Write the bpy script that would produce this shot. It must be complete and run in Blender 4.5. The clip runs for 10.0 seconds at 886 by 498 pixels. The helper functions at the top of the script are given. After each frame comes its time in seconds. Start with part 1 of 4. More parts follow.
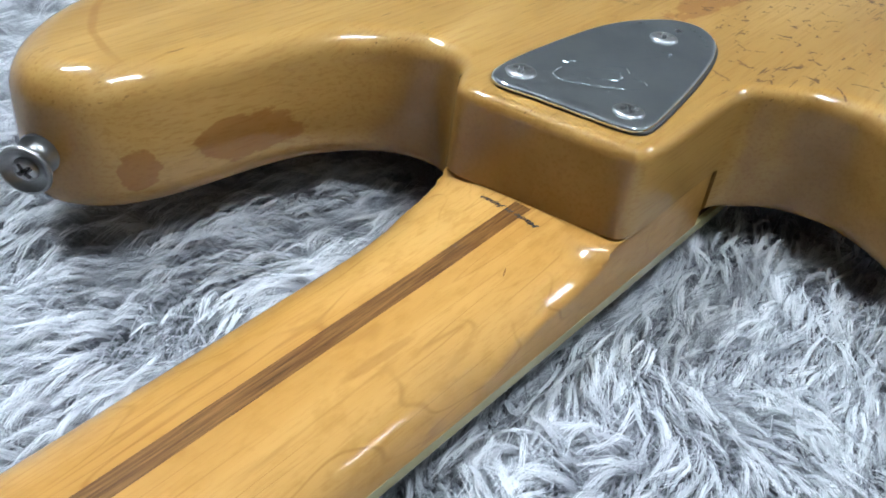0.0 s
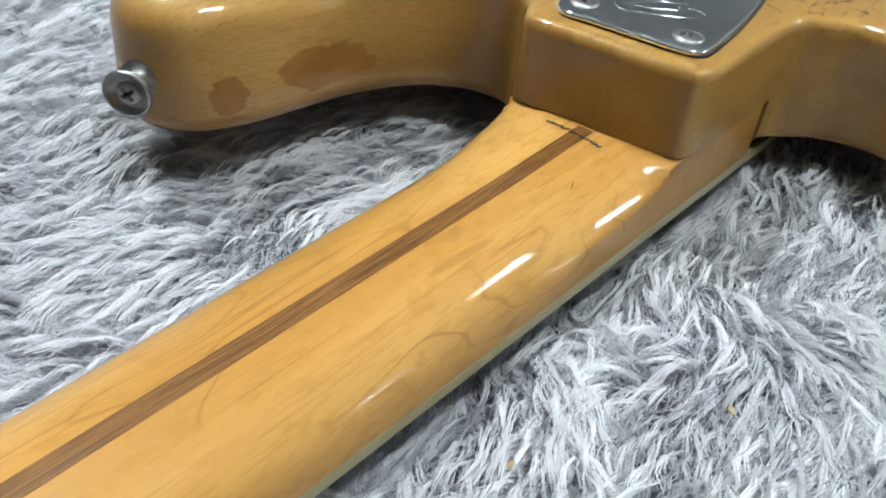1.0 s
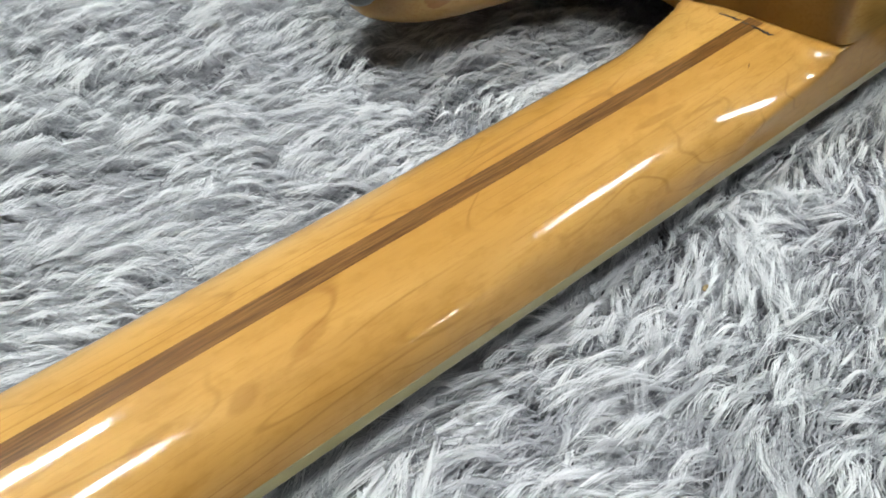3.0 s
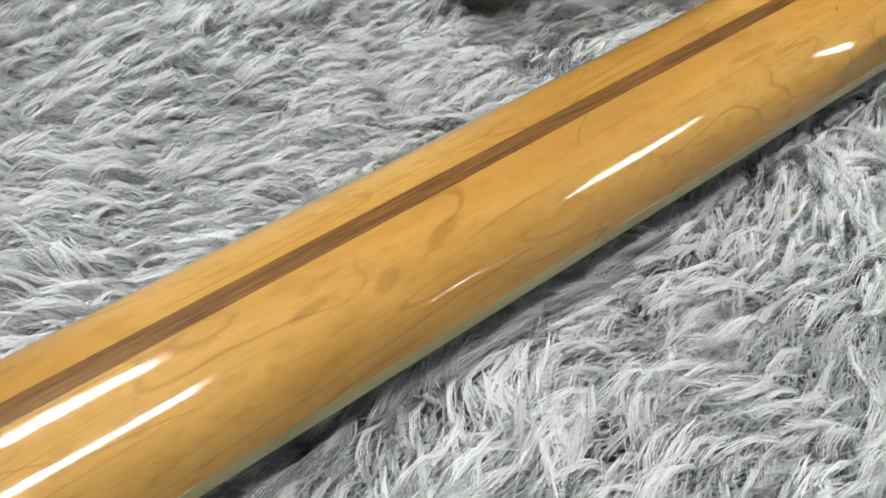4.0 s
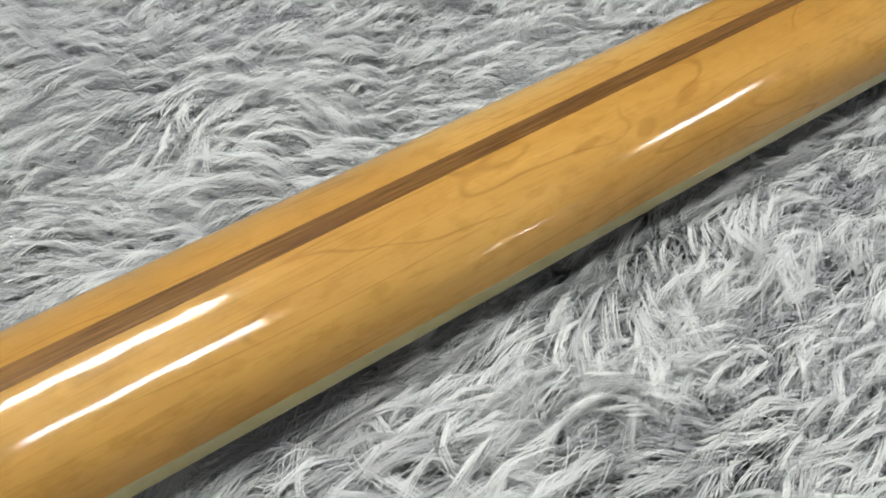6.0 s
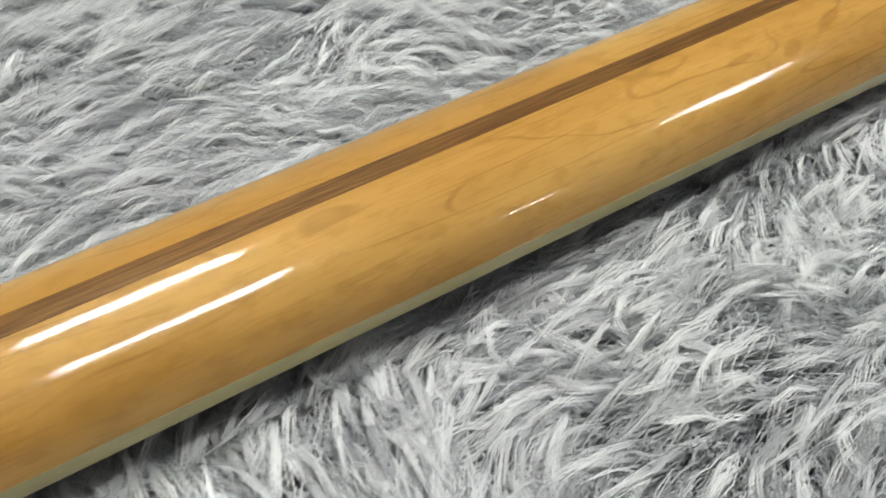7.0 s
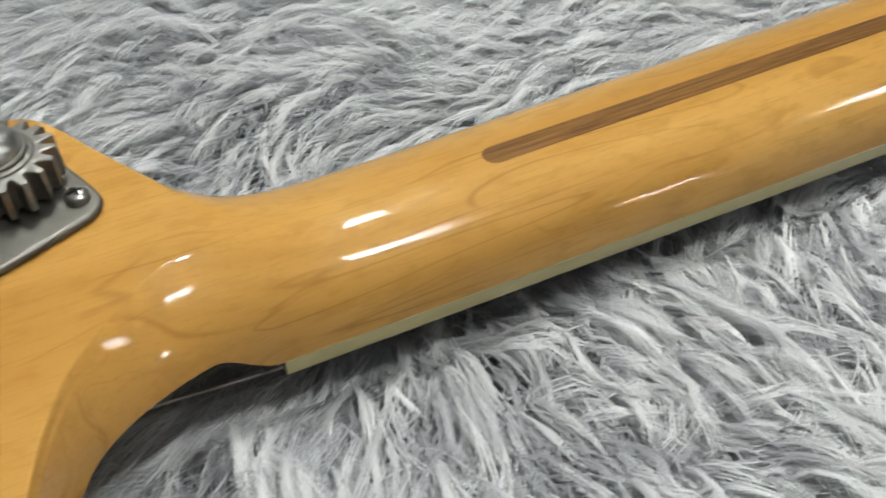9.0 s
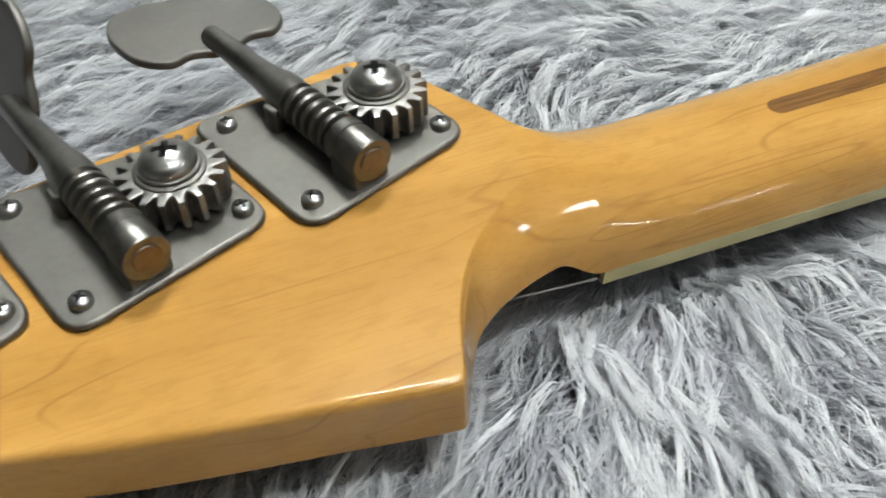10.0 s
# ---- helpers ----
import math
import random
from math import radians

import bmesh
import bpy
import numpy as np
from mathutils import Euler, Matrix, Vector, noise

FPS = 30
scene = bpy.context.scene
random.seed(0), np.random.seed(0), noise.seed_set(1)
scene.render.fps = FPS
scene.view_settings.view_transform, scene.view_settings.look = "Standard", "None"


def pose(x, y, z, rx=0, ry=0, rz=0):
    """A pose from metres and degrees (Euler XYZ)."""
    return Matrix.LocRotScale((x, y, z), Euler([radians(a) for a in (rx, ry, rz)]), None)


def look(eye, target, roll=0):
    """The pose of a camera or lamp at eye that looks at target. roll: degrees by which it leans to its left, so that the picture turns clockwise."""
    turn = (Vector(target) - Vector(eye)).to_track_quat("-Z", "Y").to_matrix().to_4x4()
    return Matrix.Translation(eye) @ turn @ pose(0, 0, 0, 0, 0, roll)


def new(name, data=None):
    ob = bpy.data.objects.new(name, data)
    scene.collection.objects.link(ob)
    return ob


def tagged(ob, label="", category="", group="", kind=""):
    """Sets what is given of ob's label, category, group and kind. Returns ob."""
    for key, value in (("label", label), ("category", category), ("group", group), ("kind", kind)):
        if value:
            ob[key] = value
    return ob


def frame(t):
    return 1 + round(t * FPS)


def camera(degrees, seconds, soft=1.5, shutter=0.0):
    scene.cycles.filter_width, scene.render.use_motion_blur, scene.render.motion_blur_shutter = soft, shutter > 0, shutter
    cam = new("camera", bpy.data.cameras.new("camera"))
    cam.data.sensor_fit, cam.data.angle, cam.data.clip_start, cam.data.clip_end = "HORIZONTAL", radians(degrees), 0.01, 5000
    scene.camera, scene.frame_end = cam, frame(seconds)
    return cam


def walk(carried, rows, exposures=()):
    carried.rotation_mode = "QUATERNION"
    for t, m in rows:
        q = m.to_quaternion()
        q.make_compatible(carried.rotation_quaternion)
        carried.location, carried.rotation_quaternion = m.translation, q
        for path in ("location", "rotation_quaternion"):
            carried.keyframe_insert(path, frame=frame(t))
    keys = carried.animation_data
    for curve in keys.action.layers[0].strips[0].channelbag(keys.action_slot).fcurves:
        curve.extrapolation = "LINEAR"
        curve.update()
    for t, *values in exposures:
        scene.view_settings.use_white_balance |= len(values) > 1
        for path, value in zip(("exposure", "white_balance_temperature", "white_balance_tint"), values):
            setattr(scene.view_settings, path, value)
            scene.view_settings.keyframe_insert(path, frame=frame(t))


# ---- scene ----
cam = camera(52.8, 10.0, 1.7, 0.25)
PATH = [
    (0, 0.31128, -0.10489, 0.16457, -55.869, -36.017, 8.135),
    (0.5, 0.29688, -0.10957, 0.16176, -54.782, -36.561, 7.402),
    (1, 0.28379, -0.11150, 0.15876, -53.960, -37.411, 6.968),
    (1.5, 0.26698, -0.11009, 0.15466, -52.360, -38.690, 6.114),
    (2, 0.25788, -0.11245, 0.15660, -50.895, -39.627, 5.417),
    (2.5, 0.24036, -0.11444, 0.15678, -49.710, -39.914, 5.098),
    (4, 0.19030, -0.12453, 0.15336, -44.536, -41.233, 3.100),
    (4.5, 0.17577, -0.12652, 0.15131, -42.930, -41.896, 2.567),
    (5, 0.15924, -0.12699, 0.15135, -41.424, -42.485, 2.009),
    (6.5, 0.10032, -0.12810, 0.14552, -39.147, -42.562, 1.995),
    (7, 0.07703, -0.12869, 0.14208, -37.965, -43.395, 2.715),
    (7.5, 0.05019, -0.12673, 0.13894, -36.071, -43.971, 3.115),
    (8, 0.02532, -0.12317, 0.14107, -33.613, -44.500, 2.493),
    (8.5, 0.00671, -0.12286, 0.13888, -30.216, -45.242, 0.885),
    (9, -0.02001, -0.12481, 0.14093, -26.910, -45.643, 0.085),
    (9.5, -0.05124, -0.12964, 0.14681, -22.263, -45.977, -1.350),
    (10, -0.08034, -0.13273, 0.15164, -20.320, -45.791, -1.816),
]


def view(x, y, z, yaw, pitch, roll):
    """Camera pose from its place and its yaw (from +y), pitch and roll in degrees."""
    a, p = radians(yaw), radians(pitch)
    ahead = Vector((-math.sin(a) * math.cos(p), math.cos(a) * math.cos(p), math.sin(p)))
    return look(Vector((x, y, z)), Vector((x, y, z)) + ahead, roll)


EXPOSURES = [(0.0, 0.18, 5700, 10), (0.8, 0.13, 6130, 10), (2.5, 0.03, 6500, 10), (4.5, -0.22, 7000, 10), (6.0, -0.26, 7000, 10), (8.0, -0.25, 7050, 10), (9.0, -0.17, 6950, 10), (10.0, 0.07, 6700, 10)]
walk(cam, [(t, view(*row)) for t, *row in PATH], EXPOSURES)

# ---- light: four-tube ceiling fixtures in a closed room ----
world = bpy.data.worlds.new("world")
world.use_nodes = True
world.node_tree.nodes["Background"].inputs[0].default_value = (0.6, 0.7, 0.8, 1)
world.node_tree.nodes["Background"].inputs[1].default_value = 0.0
scene.world = world
TUBE_POWER = 172.0
CEILING_Z, LAMP_Z = 2.36, 2.285
# x, y of the middle, length, share of the light (set to balance near and far sides), half the outer tubes' distance
FIXTURES = [(0.42, 1.05, 0.62, 1.32, 0.11), (0.45, -0.72, 0.66, 0.84, 0.11), (3.06, -1.75, 0.68, 0.58, 0.19), (5.25, -8.4, 0.9, 0.9, 0.09)]

# ---- materials ----


class Nodes:
    """Small helper round a material's node tree."""

    def __init__(self, name):
        self.mat = bpy.data.materials.new(name)
        self.mat.use_nodes = True
        self.tree = self.mat.node_tree
        self.bsdf = self.tree.nodes["Principled BSDF"]
        self.coord = self.tree.nodes.new("ShaderNodeTexCoord").outputs["Object"]

    def link(self, value, socket):
        if hasattr(value, "is_linked"):
            self.tree.links.new(value, socket)
        else:
            socket.default_value = value

    def node(self, kind, out, settings=(), **inputs):
        n = self.tree.nodes.new(kind)
        for key, value in settings:
            setattr(n, key, value)
        for key, value in inputs.items():
            name = key.replace("_", " ")
            self.link(value, n.inputs[int(name[1:]) if name[0] == "i" and name[1:].isdigit() else name])
        return n.outputs[out]

    def math(self, op, a, b=0.0, clamp=False):
        return self.node("ShaderNodeMath", 0, (("operation", op), ("use_clamp", clamp)), i0=a, i1=b)

    def mapped(self, scale, loc=(0, 0, 0), rot=(0, 0, 0)):
        return self.node("ShaderNodeMapping", 0, Vector=self.coord, Scale=scale, Location=loc, Rotation=[radians(a) for a in rot])

    def noise(self, vector, scale, detail=4.0, rough=0.55, distortion=0.0):
        return self.node("ShaderNodeTexNoise", "Fac", Vector=vector, Scale=scale, Detail=detail, Roughness=rough, Distortion=distortion)

    def ramp(self, fac, *stops):
        n = self.tree.nodes.new("ShaderNodeValToRGB")
        el = n.color_ramp.elements
        while len(el) < len(stops):
            el.new(0.5)
        for e, (at, c) in zip(el, stops):
            e.position, e.color = at, (*c, 1) if len(c) == 3 else c
        self.link(fac, n.inputs[0])
        return n.outputs[0]

    def step(self, value, a, b):
        return self.node("ShaderNodeMapRange", 0, (("interpolation_type", "SMOOTHSTEP"),), i0=value, i1=a, i2=b)

    def mix(self, fac, a, b, blend="MIX"):
        n = self.tree.nodes.new("ShaderNodeMix")
        n.data_type, n.blend_type = "RGBA", blend
        self.link(fac, n.inputs[0])
        for v, s in ((a, n.inputs[6]), (b, n.inputs[7])):
            self.link((*v, 1) if isinstance(v, tuple) and len(v) == 3 else v, s)
        return n.outputs[2]

    def patch(self, centre, radii, turn=0.0, ragged=0.5, grain=(60, 160, 160), soft=0.12):
        """A ragged stain: 1 inside an ellipsoid round centre, with an edge torn by stretched noise."""
        v = self.node("ShaderNodeVectorMath", 0, (("operation", "SUBTRACT"),), i0=self.coord, i1=centre)
        v = self.node("ShaderNodeVectorRotate", 0, (("rotation_type", "Z_AXIS"),), Vector=v, Angle=radians(-turn))
        v = self.node("ShaderNodeVectorMath", 0, (("operation", "DIVIDE"),), i0=v, i1=radii)
        d = self.node("ShaderNodeVectorMath", 1, (("operation", "LENGTH"),), i0=v)
        n = self.math("MULTIPLY", self.math("SUBTRACT", self.noise(self.mapped(grain), 1.0, 5.0, 0.6), 0.5), ragged * 2)
        return self.math("SUBTRACT", 1.0, self.step(self.math("ADD", d, n), 1 - soft, 1 + soft))

    def bump(self, height, distance, strength=1.0):
        out = self.node("ShaderNodeBump", 0, Height=height, Distance=distance, Strength=strength)
        self.link(out, self.bsdf.inputs["Normal"])

    def coat_relief(self, dips, streaks):
        """Slow dips and fine streaks along the grain in the lacquer, in metres."""
        slow = self.math("MULTIPLY", self.noise(self.mapped((25, 70, 70), (2, 2, 9)), 1.0, 2.0), dips)
        fine = self.math("MULTIPLY", self.noise(self.mapped((55, 900, 900), (4, 1, 3)), 1.0, 3.0), streaks)
        out = self.node("ShaderNodeBump", 0, Height=self.math("ADD", slow, fine), Distance=1.0, Strength=1.0)
        self.link(out, self.bsdf.inputs["Normal"])
        self.link(out, self.bsdf.inputs["Coat Normal"])

    def done(self, **inputs):
        for key, value in inputs.items():
            name = key.replace("_", " ")
            if name == "Base Color" and isinstance(value, tuple) and len(value) == 3:
                value = (*value, 1)
            self.link(value, self.bsdf.inputs[name])
        return self.mat


def maple():
    """Amber-lacquered maple, grain along x."""
    m = Nodes("lacquered_maple")
    broad = m.noise(m.mapped((7, 40, 40)), 1.0, 3.0, 0.5, 0.6)
    base = m.ramp(broad, (0.25, MAPLE_DARK), (0.5, MAPLE_MID), (0.75, MAPLE_LIGHT))
    fine = m.noise(m.mapped((90, 1400, 1400)), 1.0, 4.0, 0.6)
    base = m.mix(m.math("MULTIPLY", m.step(fine, 0.48, 0.7), 0.22), base, (0.24, 0.10, 0.018))
    warp = m.noise(m.mapped((9, 30, 30), (3, 1, 2)), 1.0, 2.0, 0.5)
    lines = m.math("ABSOLUTE", m.math("SUBTRACT", m.math("FRACT", m.math("MULTIPLY", warp, 9.0)), 0.5))
    lines = m.math("SUBTRACT", 1.0, m.step(lines, 0.0, 0.07))
    fade = m.step(m.noise(m.mapped((18, 60, 60), (7, 7, 7)), 1.0, 2.0), 0.42, 0.62)
    base = m.mix(m.math("MULTIPLY", m.math("MULTIPLY", lines, fade), 0.42), base, (0.18, 0.072, 0.012))
    warp = m.noise(m.mapped((3.2, 95, 70), (1, 4, 2), (0, 0, -7)), 1.0, 2.0, 0.45)
    lines = m.math("ABSOLUTE", m.math("SUBTRACT", m.math("FRACT", m.math("MULTIPLY", warp, 7.0)), 0.5))
    lines = m.math("SUBTRACT", 1.0, m.step(lines, 0.0, 0.06))
    fade = m.step(m.noise(m.mapped((14, 45, 45), (2, 9, 1)), 1.0, 2.0), 0.44, 0.6)
    base = m.mix(m.math("MULTIPLY", m.math("MULTIPLY", lines, fade), 0.42), base, (0.18, 0.072, 0.013))
    mottle = m.noise(m.mapped((120, 260, 260), (1, 5, 2)), 1.0, 3.0, 0.6)
    base = m.mix(m.math("MULTIPLY", m.step(mottle, 0.47, 0.68), 0.30), base, (0.28, 0.130, 0.021))
    for centre, radii, turn in FIGURE:
        base = m.mix(m.math("MULTIPLY", m.patch(centre, radii, turn, 0.5, (120, 420, 90), 0.3), 0.4), base, (0.22, 0.09, 0.016))
    fleck = m.patch((0.4755, -0.0139, 0.0245), (0.0018, 0.00022, 0.004), 25, 0.3)
    base = m.mix(m.math("MULTIPLY", fleck, 0.8), base, (0.12, 0.05, 0.015))
    m.coat_relief(0.00020, 0.000018)
    return m.done(Base_Color=base, Roughness=0.4, Specular_IOR_Level=0.12, Coat_Weight=1.0, Coat_Roughness=0.075, Coat_IOR=1.35, Coat_Tint=(1.0, 0.95, 0.74, 1))


def ash():
    """Amber-lacquered open-grained ash or sen of the body, with stains and short dark pores."""
    m = Nodes("lacquered_ash")
    broad = m.noise(m.mapped((5, 28, 28), (4, 0, 0)), 1.0, 3.0, 0.5, 0.8)
    base = m.ramp(broad, (0.25, ASH_DARK), (0.5, ASH_MID), (0.75, ASH_LIGHT))
    fine = m.noise(m.mapped((45, 900, 900)), 1.0, 4.0, 0.65)
    base = m.mix(m.math("MULTIPLY", m.step(fine, 0.46, 0.66), 0.38), base, (0.22, 0.10, 0.016))
    pores = m.noise(m.mapped((75, 1000, 900), (9, 3, 1), (0, 0, 3)), 1.0, 2.0, 0.5)
    where = m.step(m.noise(m.mapped((22, 40, 40), (1, 8, 4)), 1.0, 2.0), 0.48, 0.64)
    base = m.mix(m.math("MULTIPLY", m.math("MULTIPLY", m.step(pores, 0.645, 0.70), m.math("MULTIPLY", where, m.step(m.node("ShaderNodeSeparateXYZ", 2, Vector=m.coord), 0.042, 0.049))), 0.8), base, (0.09, 0.04, 0.012))
    # end grain, cut across the boards that run along x, is browner; the dim sides' shade is put into this colour too
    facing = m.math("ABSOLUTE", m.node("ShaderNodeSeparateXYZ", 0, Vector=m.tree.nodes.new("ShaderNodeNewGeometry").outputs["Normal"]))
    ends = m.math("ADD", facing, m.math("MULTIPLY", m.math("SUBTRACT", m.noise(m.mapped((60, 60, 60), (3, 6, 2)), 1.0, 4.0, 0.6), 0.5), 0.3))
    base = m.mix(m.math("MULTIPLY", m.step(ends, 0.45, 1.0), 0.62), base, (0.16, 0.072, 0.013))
    for centre, radii, turn, k in STAINS:
        base = m.mix(m.math("MULTIPLY", m.patch(centre, radii, turn, 0.85, (55, 110, 150), 0.07), k), base, (0.20, 0.070, 0.013))
    # an old ring mark on the horn
    v = m.node("ShaderNodeVectorMath", 0, (("operation", "SUBTRACT"),), i0=m.coord, i1=(0.490, 0.090, 0.054))
    d = m.node("ShaderNodeVectorMath", 1, (("operation", "LENGTH"),), i0=v)
    d = m.math("ADD", d, m.math("MULTIPLY", m.math("SUBTRACT", m.noise(m.mapped((90, 90, 90), (6, 1, 1)), 1.0, 2.0), 0.5), 0.0022))
    ring = m.math("SUBTRACT", 1.0, m.step(m.math("ABSOLUTE", m.math("SUBTRACT", d, 0.0522)), 0.0005, 0.0017))
    ring = m.math("MULTIPLY", ring, m.patch((0.450, 0.116, 0.054), (0.022, 0.022, 0.012), 0, 0.2, (60, 60, 60), 0.3))
    base = m.mix(m.math("MULTIPLY", ring, 0.45), base, (0.20, 0.085, 0.012))
    # short dark scratches on the back
    v = m.mapped((1, 1, 0.05))
    cell = m.node("ShaderNodeTexVoronoi", "Distance", (("feature", "DISTANCE_TO_EDGE"),), Vector=m.node("ShaderNodeVectorMath", 0, (("operation", "ADD"),), i0=v, i1=m.node("ShaderNodeVectorMath", 0, (("operation", "SCALE"),), i0=m.node("ShaderNodeTexNoise", "Color", Vector=v, Scale=120.0), Scale=0.012)), Scale=70.0)
    some = m.step(m.noise(m.mapped((230, 230, 10), (2, 2, 2)), 1.0, 2.0), 0.54, 0.60)
    zone = m.patch((0.69, -0.06, 0.054), (0.13, 0.11, 0.003), 0, 0.3, (30, 30, 5), 0.3)
    cracks = m.math("MULTIPLY", m.math("SUBTRACT", 1.0, m.step(cell, 0.02, 0.05)), m.math("MULTIPLY", some, zone))
    base = m.mix(m.math("MULTIPLY", cracks, 0.95), base, (0.085, 0.035, 0.010))
    m.bump(m.noise(m.mapped((20, 300, 300), (2, 2, 9)), 1.0, 3.0), 0.0004, 0.3)
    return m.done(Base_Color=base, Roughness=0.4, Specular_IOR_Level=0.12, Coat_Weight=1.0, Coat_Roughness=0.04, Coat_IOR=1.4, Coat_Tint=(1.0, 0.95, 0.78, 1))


def walnut():
    m = Nodes("walnut")
    fine = m.noise(m.mapped((60, 1500, 1500)), 1.0, 4.0, 0.6)
    base = m.ramp(fine, (0.3, (0.062, 0.026, 0.009)), (0.5, (0.132, 0.060, 0.019)), (0.72, (0.215, 0.104, 0.035)))
    blotch = m.noise(m.mapped((35, 160, 160), (5, 0, 0)), 1.0, 3.0)
    base = m.mix(m.math("MULTIPLY", m.step(blotch, 0.55, 0.72), 0.45), base, (0.085, 0.03, 0.01))
    return m.done(Base_Color=base, Roughness=0.4, Specular_IOR_Level=0.12, Coat_Weight=1.0, Coat_Roughness=0.05, Coat_IOR=1.4, Coat_Tint=(1.0, 0.955, 0.80, 1))


def rosewood():
    m = Nodes("rosewood")
    fine = m.noise(m.mapped((40, 900, 900)), 1.0, 4.0, 0.6)
    return m.done(Base_Color=m.ramp(fine, (0.3, (0.03, 0.014, 0.009)), (0.7, (0.085, 0.035, 0.02))), Roughness=0.5)


def plain(name, colour, rough=0.5, metal=0.0, spread=0.12, scale=(300, 300, 300), coat=0.0, relief=0.0):
    """A surface of one colour with fine wear in tone and gloss."""
    m = Nodes(name)
    n = m.noise(m.mapped(scale), 1.0, 5.0, 0.6)
    big = m.noise(m.mapped([s / 9 for s in scale], (3, 3, 3)), 1.0, 3.0)
    both = m.math("ADD", m.math("MULTIPLY", n, 0.5), m.math("MULTIPLY", big, 0.5))
    lo, hi = tuple(c * (1 - 2 * spread) for c in colour), tuple(min(1, c * (1 + 2 * spread)) for c in colour)
    if relief:
        m.bump(n, relief, 0.5)
    return m.done(Base_Color=m.ramp(both, (0.3, lo), (0.7, hi)), Roughness=m.math("ADD", m.math("MULTIPLY", both, rough * 0.5), rough * 0.75), Metallic=metal, Coat_Weight=coat, Coat_Roughness=0.05)


def fur():
    """Faux fur: grey underneath, pale at the tips, with the gaps' shade put into the root grey; the uv map holds a
    partly random greyness and the way along each hair.
    """
    m = Nodes("faux_fur")
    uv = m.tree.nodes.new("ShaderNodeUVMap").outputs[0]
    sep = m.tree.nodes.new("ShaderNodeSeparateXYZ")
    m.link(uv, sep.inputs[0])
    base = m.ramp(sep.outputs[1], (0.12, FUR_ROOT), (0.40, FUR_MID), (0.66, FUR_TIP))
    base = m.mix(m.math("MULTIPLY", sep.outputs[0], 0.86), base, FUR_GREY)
    tint = m.noise(m.mapped((9, 9, 9)), 1.0, 2.0)
    base = m.mix(m.math("MULTIPLY", m.step(tint, 0.4, 0.65), 0.15), base, (0.60, 0.57, 0.64))
    thin = m.node("ShaderNodeBsdfTranslucent", 0, Color=base)
    both = m.node("ShaderNodeMixShader", 0, i0=0.42, i1=m.bsdf.outputs[0], i2=thin)
    m.link(both, m.tree.nodes["Material Output"].inputs[0])
    return m.done(Base_Color=base, Roughness=0.45, Specular_IOR_Level=0.5)


MAPLE_DARK, MAPLE_MID, MAPLE_LIGHT = (0.325, 0.165, 0.042), (0.420, 0.228, 0.070), (0.525, 0.312, 0.118)
ASH_DARK, ASH_MID, ASH_LIGHT = (0.265, 0.146, 0.038), (0.350, 0.208, 0.066), (0.450, 0.285, 0.112)
STAINS = [((0.4345, 0.084, 0.0245), (0.0062, 0.02, 0.0056), -30, 0.6), ((0.4700, 0.076, 0.0275), (0.0195, 0.02, 0.0082), 0, 0.6), ((0.655, 0.010, 0.054), (0.050, 0.0075, 0.02), -2, 0.6)]
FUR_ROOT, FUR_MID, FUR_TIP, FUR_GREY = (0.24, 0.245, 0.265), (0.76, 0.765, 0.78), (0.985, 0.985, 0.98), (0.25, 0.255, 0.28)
FIGURE = [((0.4285, -0.0122, 0.022), (0.0115, 0.0012, 0.01), -3), ((0.300, -0.0125, 0.021), (0.006, 0.0016, 0.01), 15), ((0.281, -0.0155, 0.018), (0.004, 0.0018, 0.01), 10), ((0.262, -0.013, 0.02), (0.006, 0.001, 0.01), 4)]
MAPLE, ASH, WALNUT, ROSEWOOD, FUR = maple(), ash(), walnut(), rosewood(), fur()
BINDING = plain("aged_binding", (0.37, 0.32, 0.145), 0.35, 0.0, 0.08, (200, 600, 600), 0.8)
CHROME = plain("chrome", (0.86, 0.92, 1.0), 0.07, 1.0, 0.04, (150, 150, 150))
SCREW_STEEL = plain("bright_screw_steel", (0.42, 0.42, 0.41), 0.34, 1.0, 0.1, (700, 700, 700))
GEAR = plain("oiled_gear_steel", (0.235, 0.225, 0.21), 0.40, 1.0, 0.14, (600, 600, 600), 0, 0.00003)
WORM = plain("rubbed_nickel", (0.175, 0.166, 0.150), 0.36, 1.0, 0.15, (500, 500, 500), 0, 0.00003)
NICKEL = plain("aged_nickel", (0.142, 0.134, 0.120), 0.54, 1.0, 0.09, (500, 500, 500), 0, 0.00003)
STEEL = plain("worn_steel", (0.36, 0.355, 0.34), 0.30, 1.0, 0.16, (700, 700, 700), 0, 0.00003)
BUTTON = plain("dull_chrome", (0.22, 0.216, 0.208), 0.36, 1.0, 0.12, (500, 500, 500))
BRASS = plain("worn_brass", (0.19, 0.155, 0.118), 0.4, 1.0, 0.15, (600, 600, 600))
DARK = plain("dark_gap", (0.02, 0.02, 0.02), 0.7)
INK = plain("black_ink", (0.012, 0.010, 0.010), 0.5)
STRING = plain("string_steel", (0.55, 0.53, 0.50), 0.3, 1.0)
BACKING = plain("rug_backing", (0.27, 0.27, 0.285), 0.9, 0.0, 0.2, (80, 80, 80))
WALL = plain("wall_paint", (0.76, 0.77, 0.78), 0.8, 0.0, 0.04, (8, 8, 8))
DARK_WALL = plain("dark_surround", (0.07, 0.07, 0.072), 0.85, 0.0, 0.1, (8, 8, 8))
CEILING = plain("ceiling_board", (0.84, 0.85, 0.86), 0.85, 0.0, 0.05, (12, 12, 12))
FLOOR = plain("floor_wood", (0.27, 0.24, 0.205), 0.5, 0.0, 0.12, (3, 40, 40))
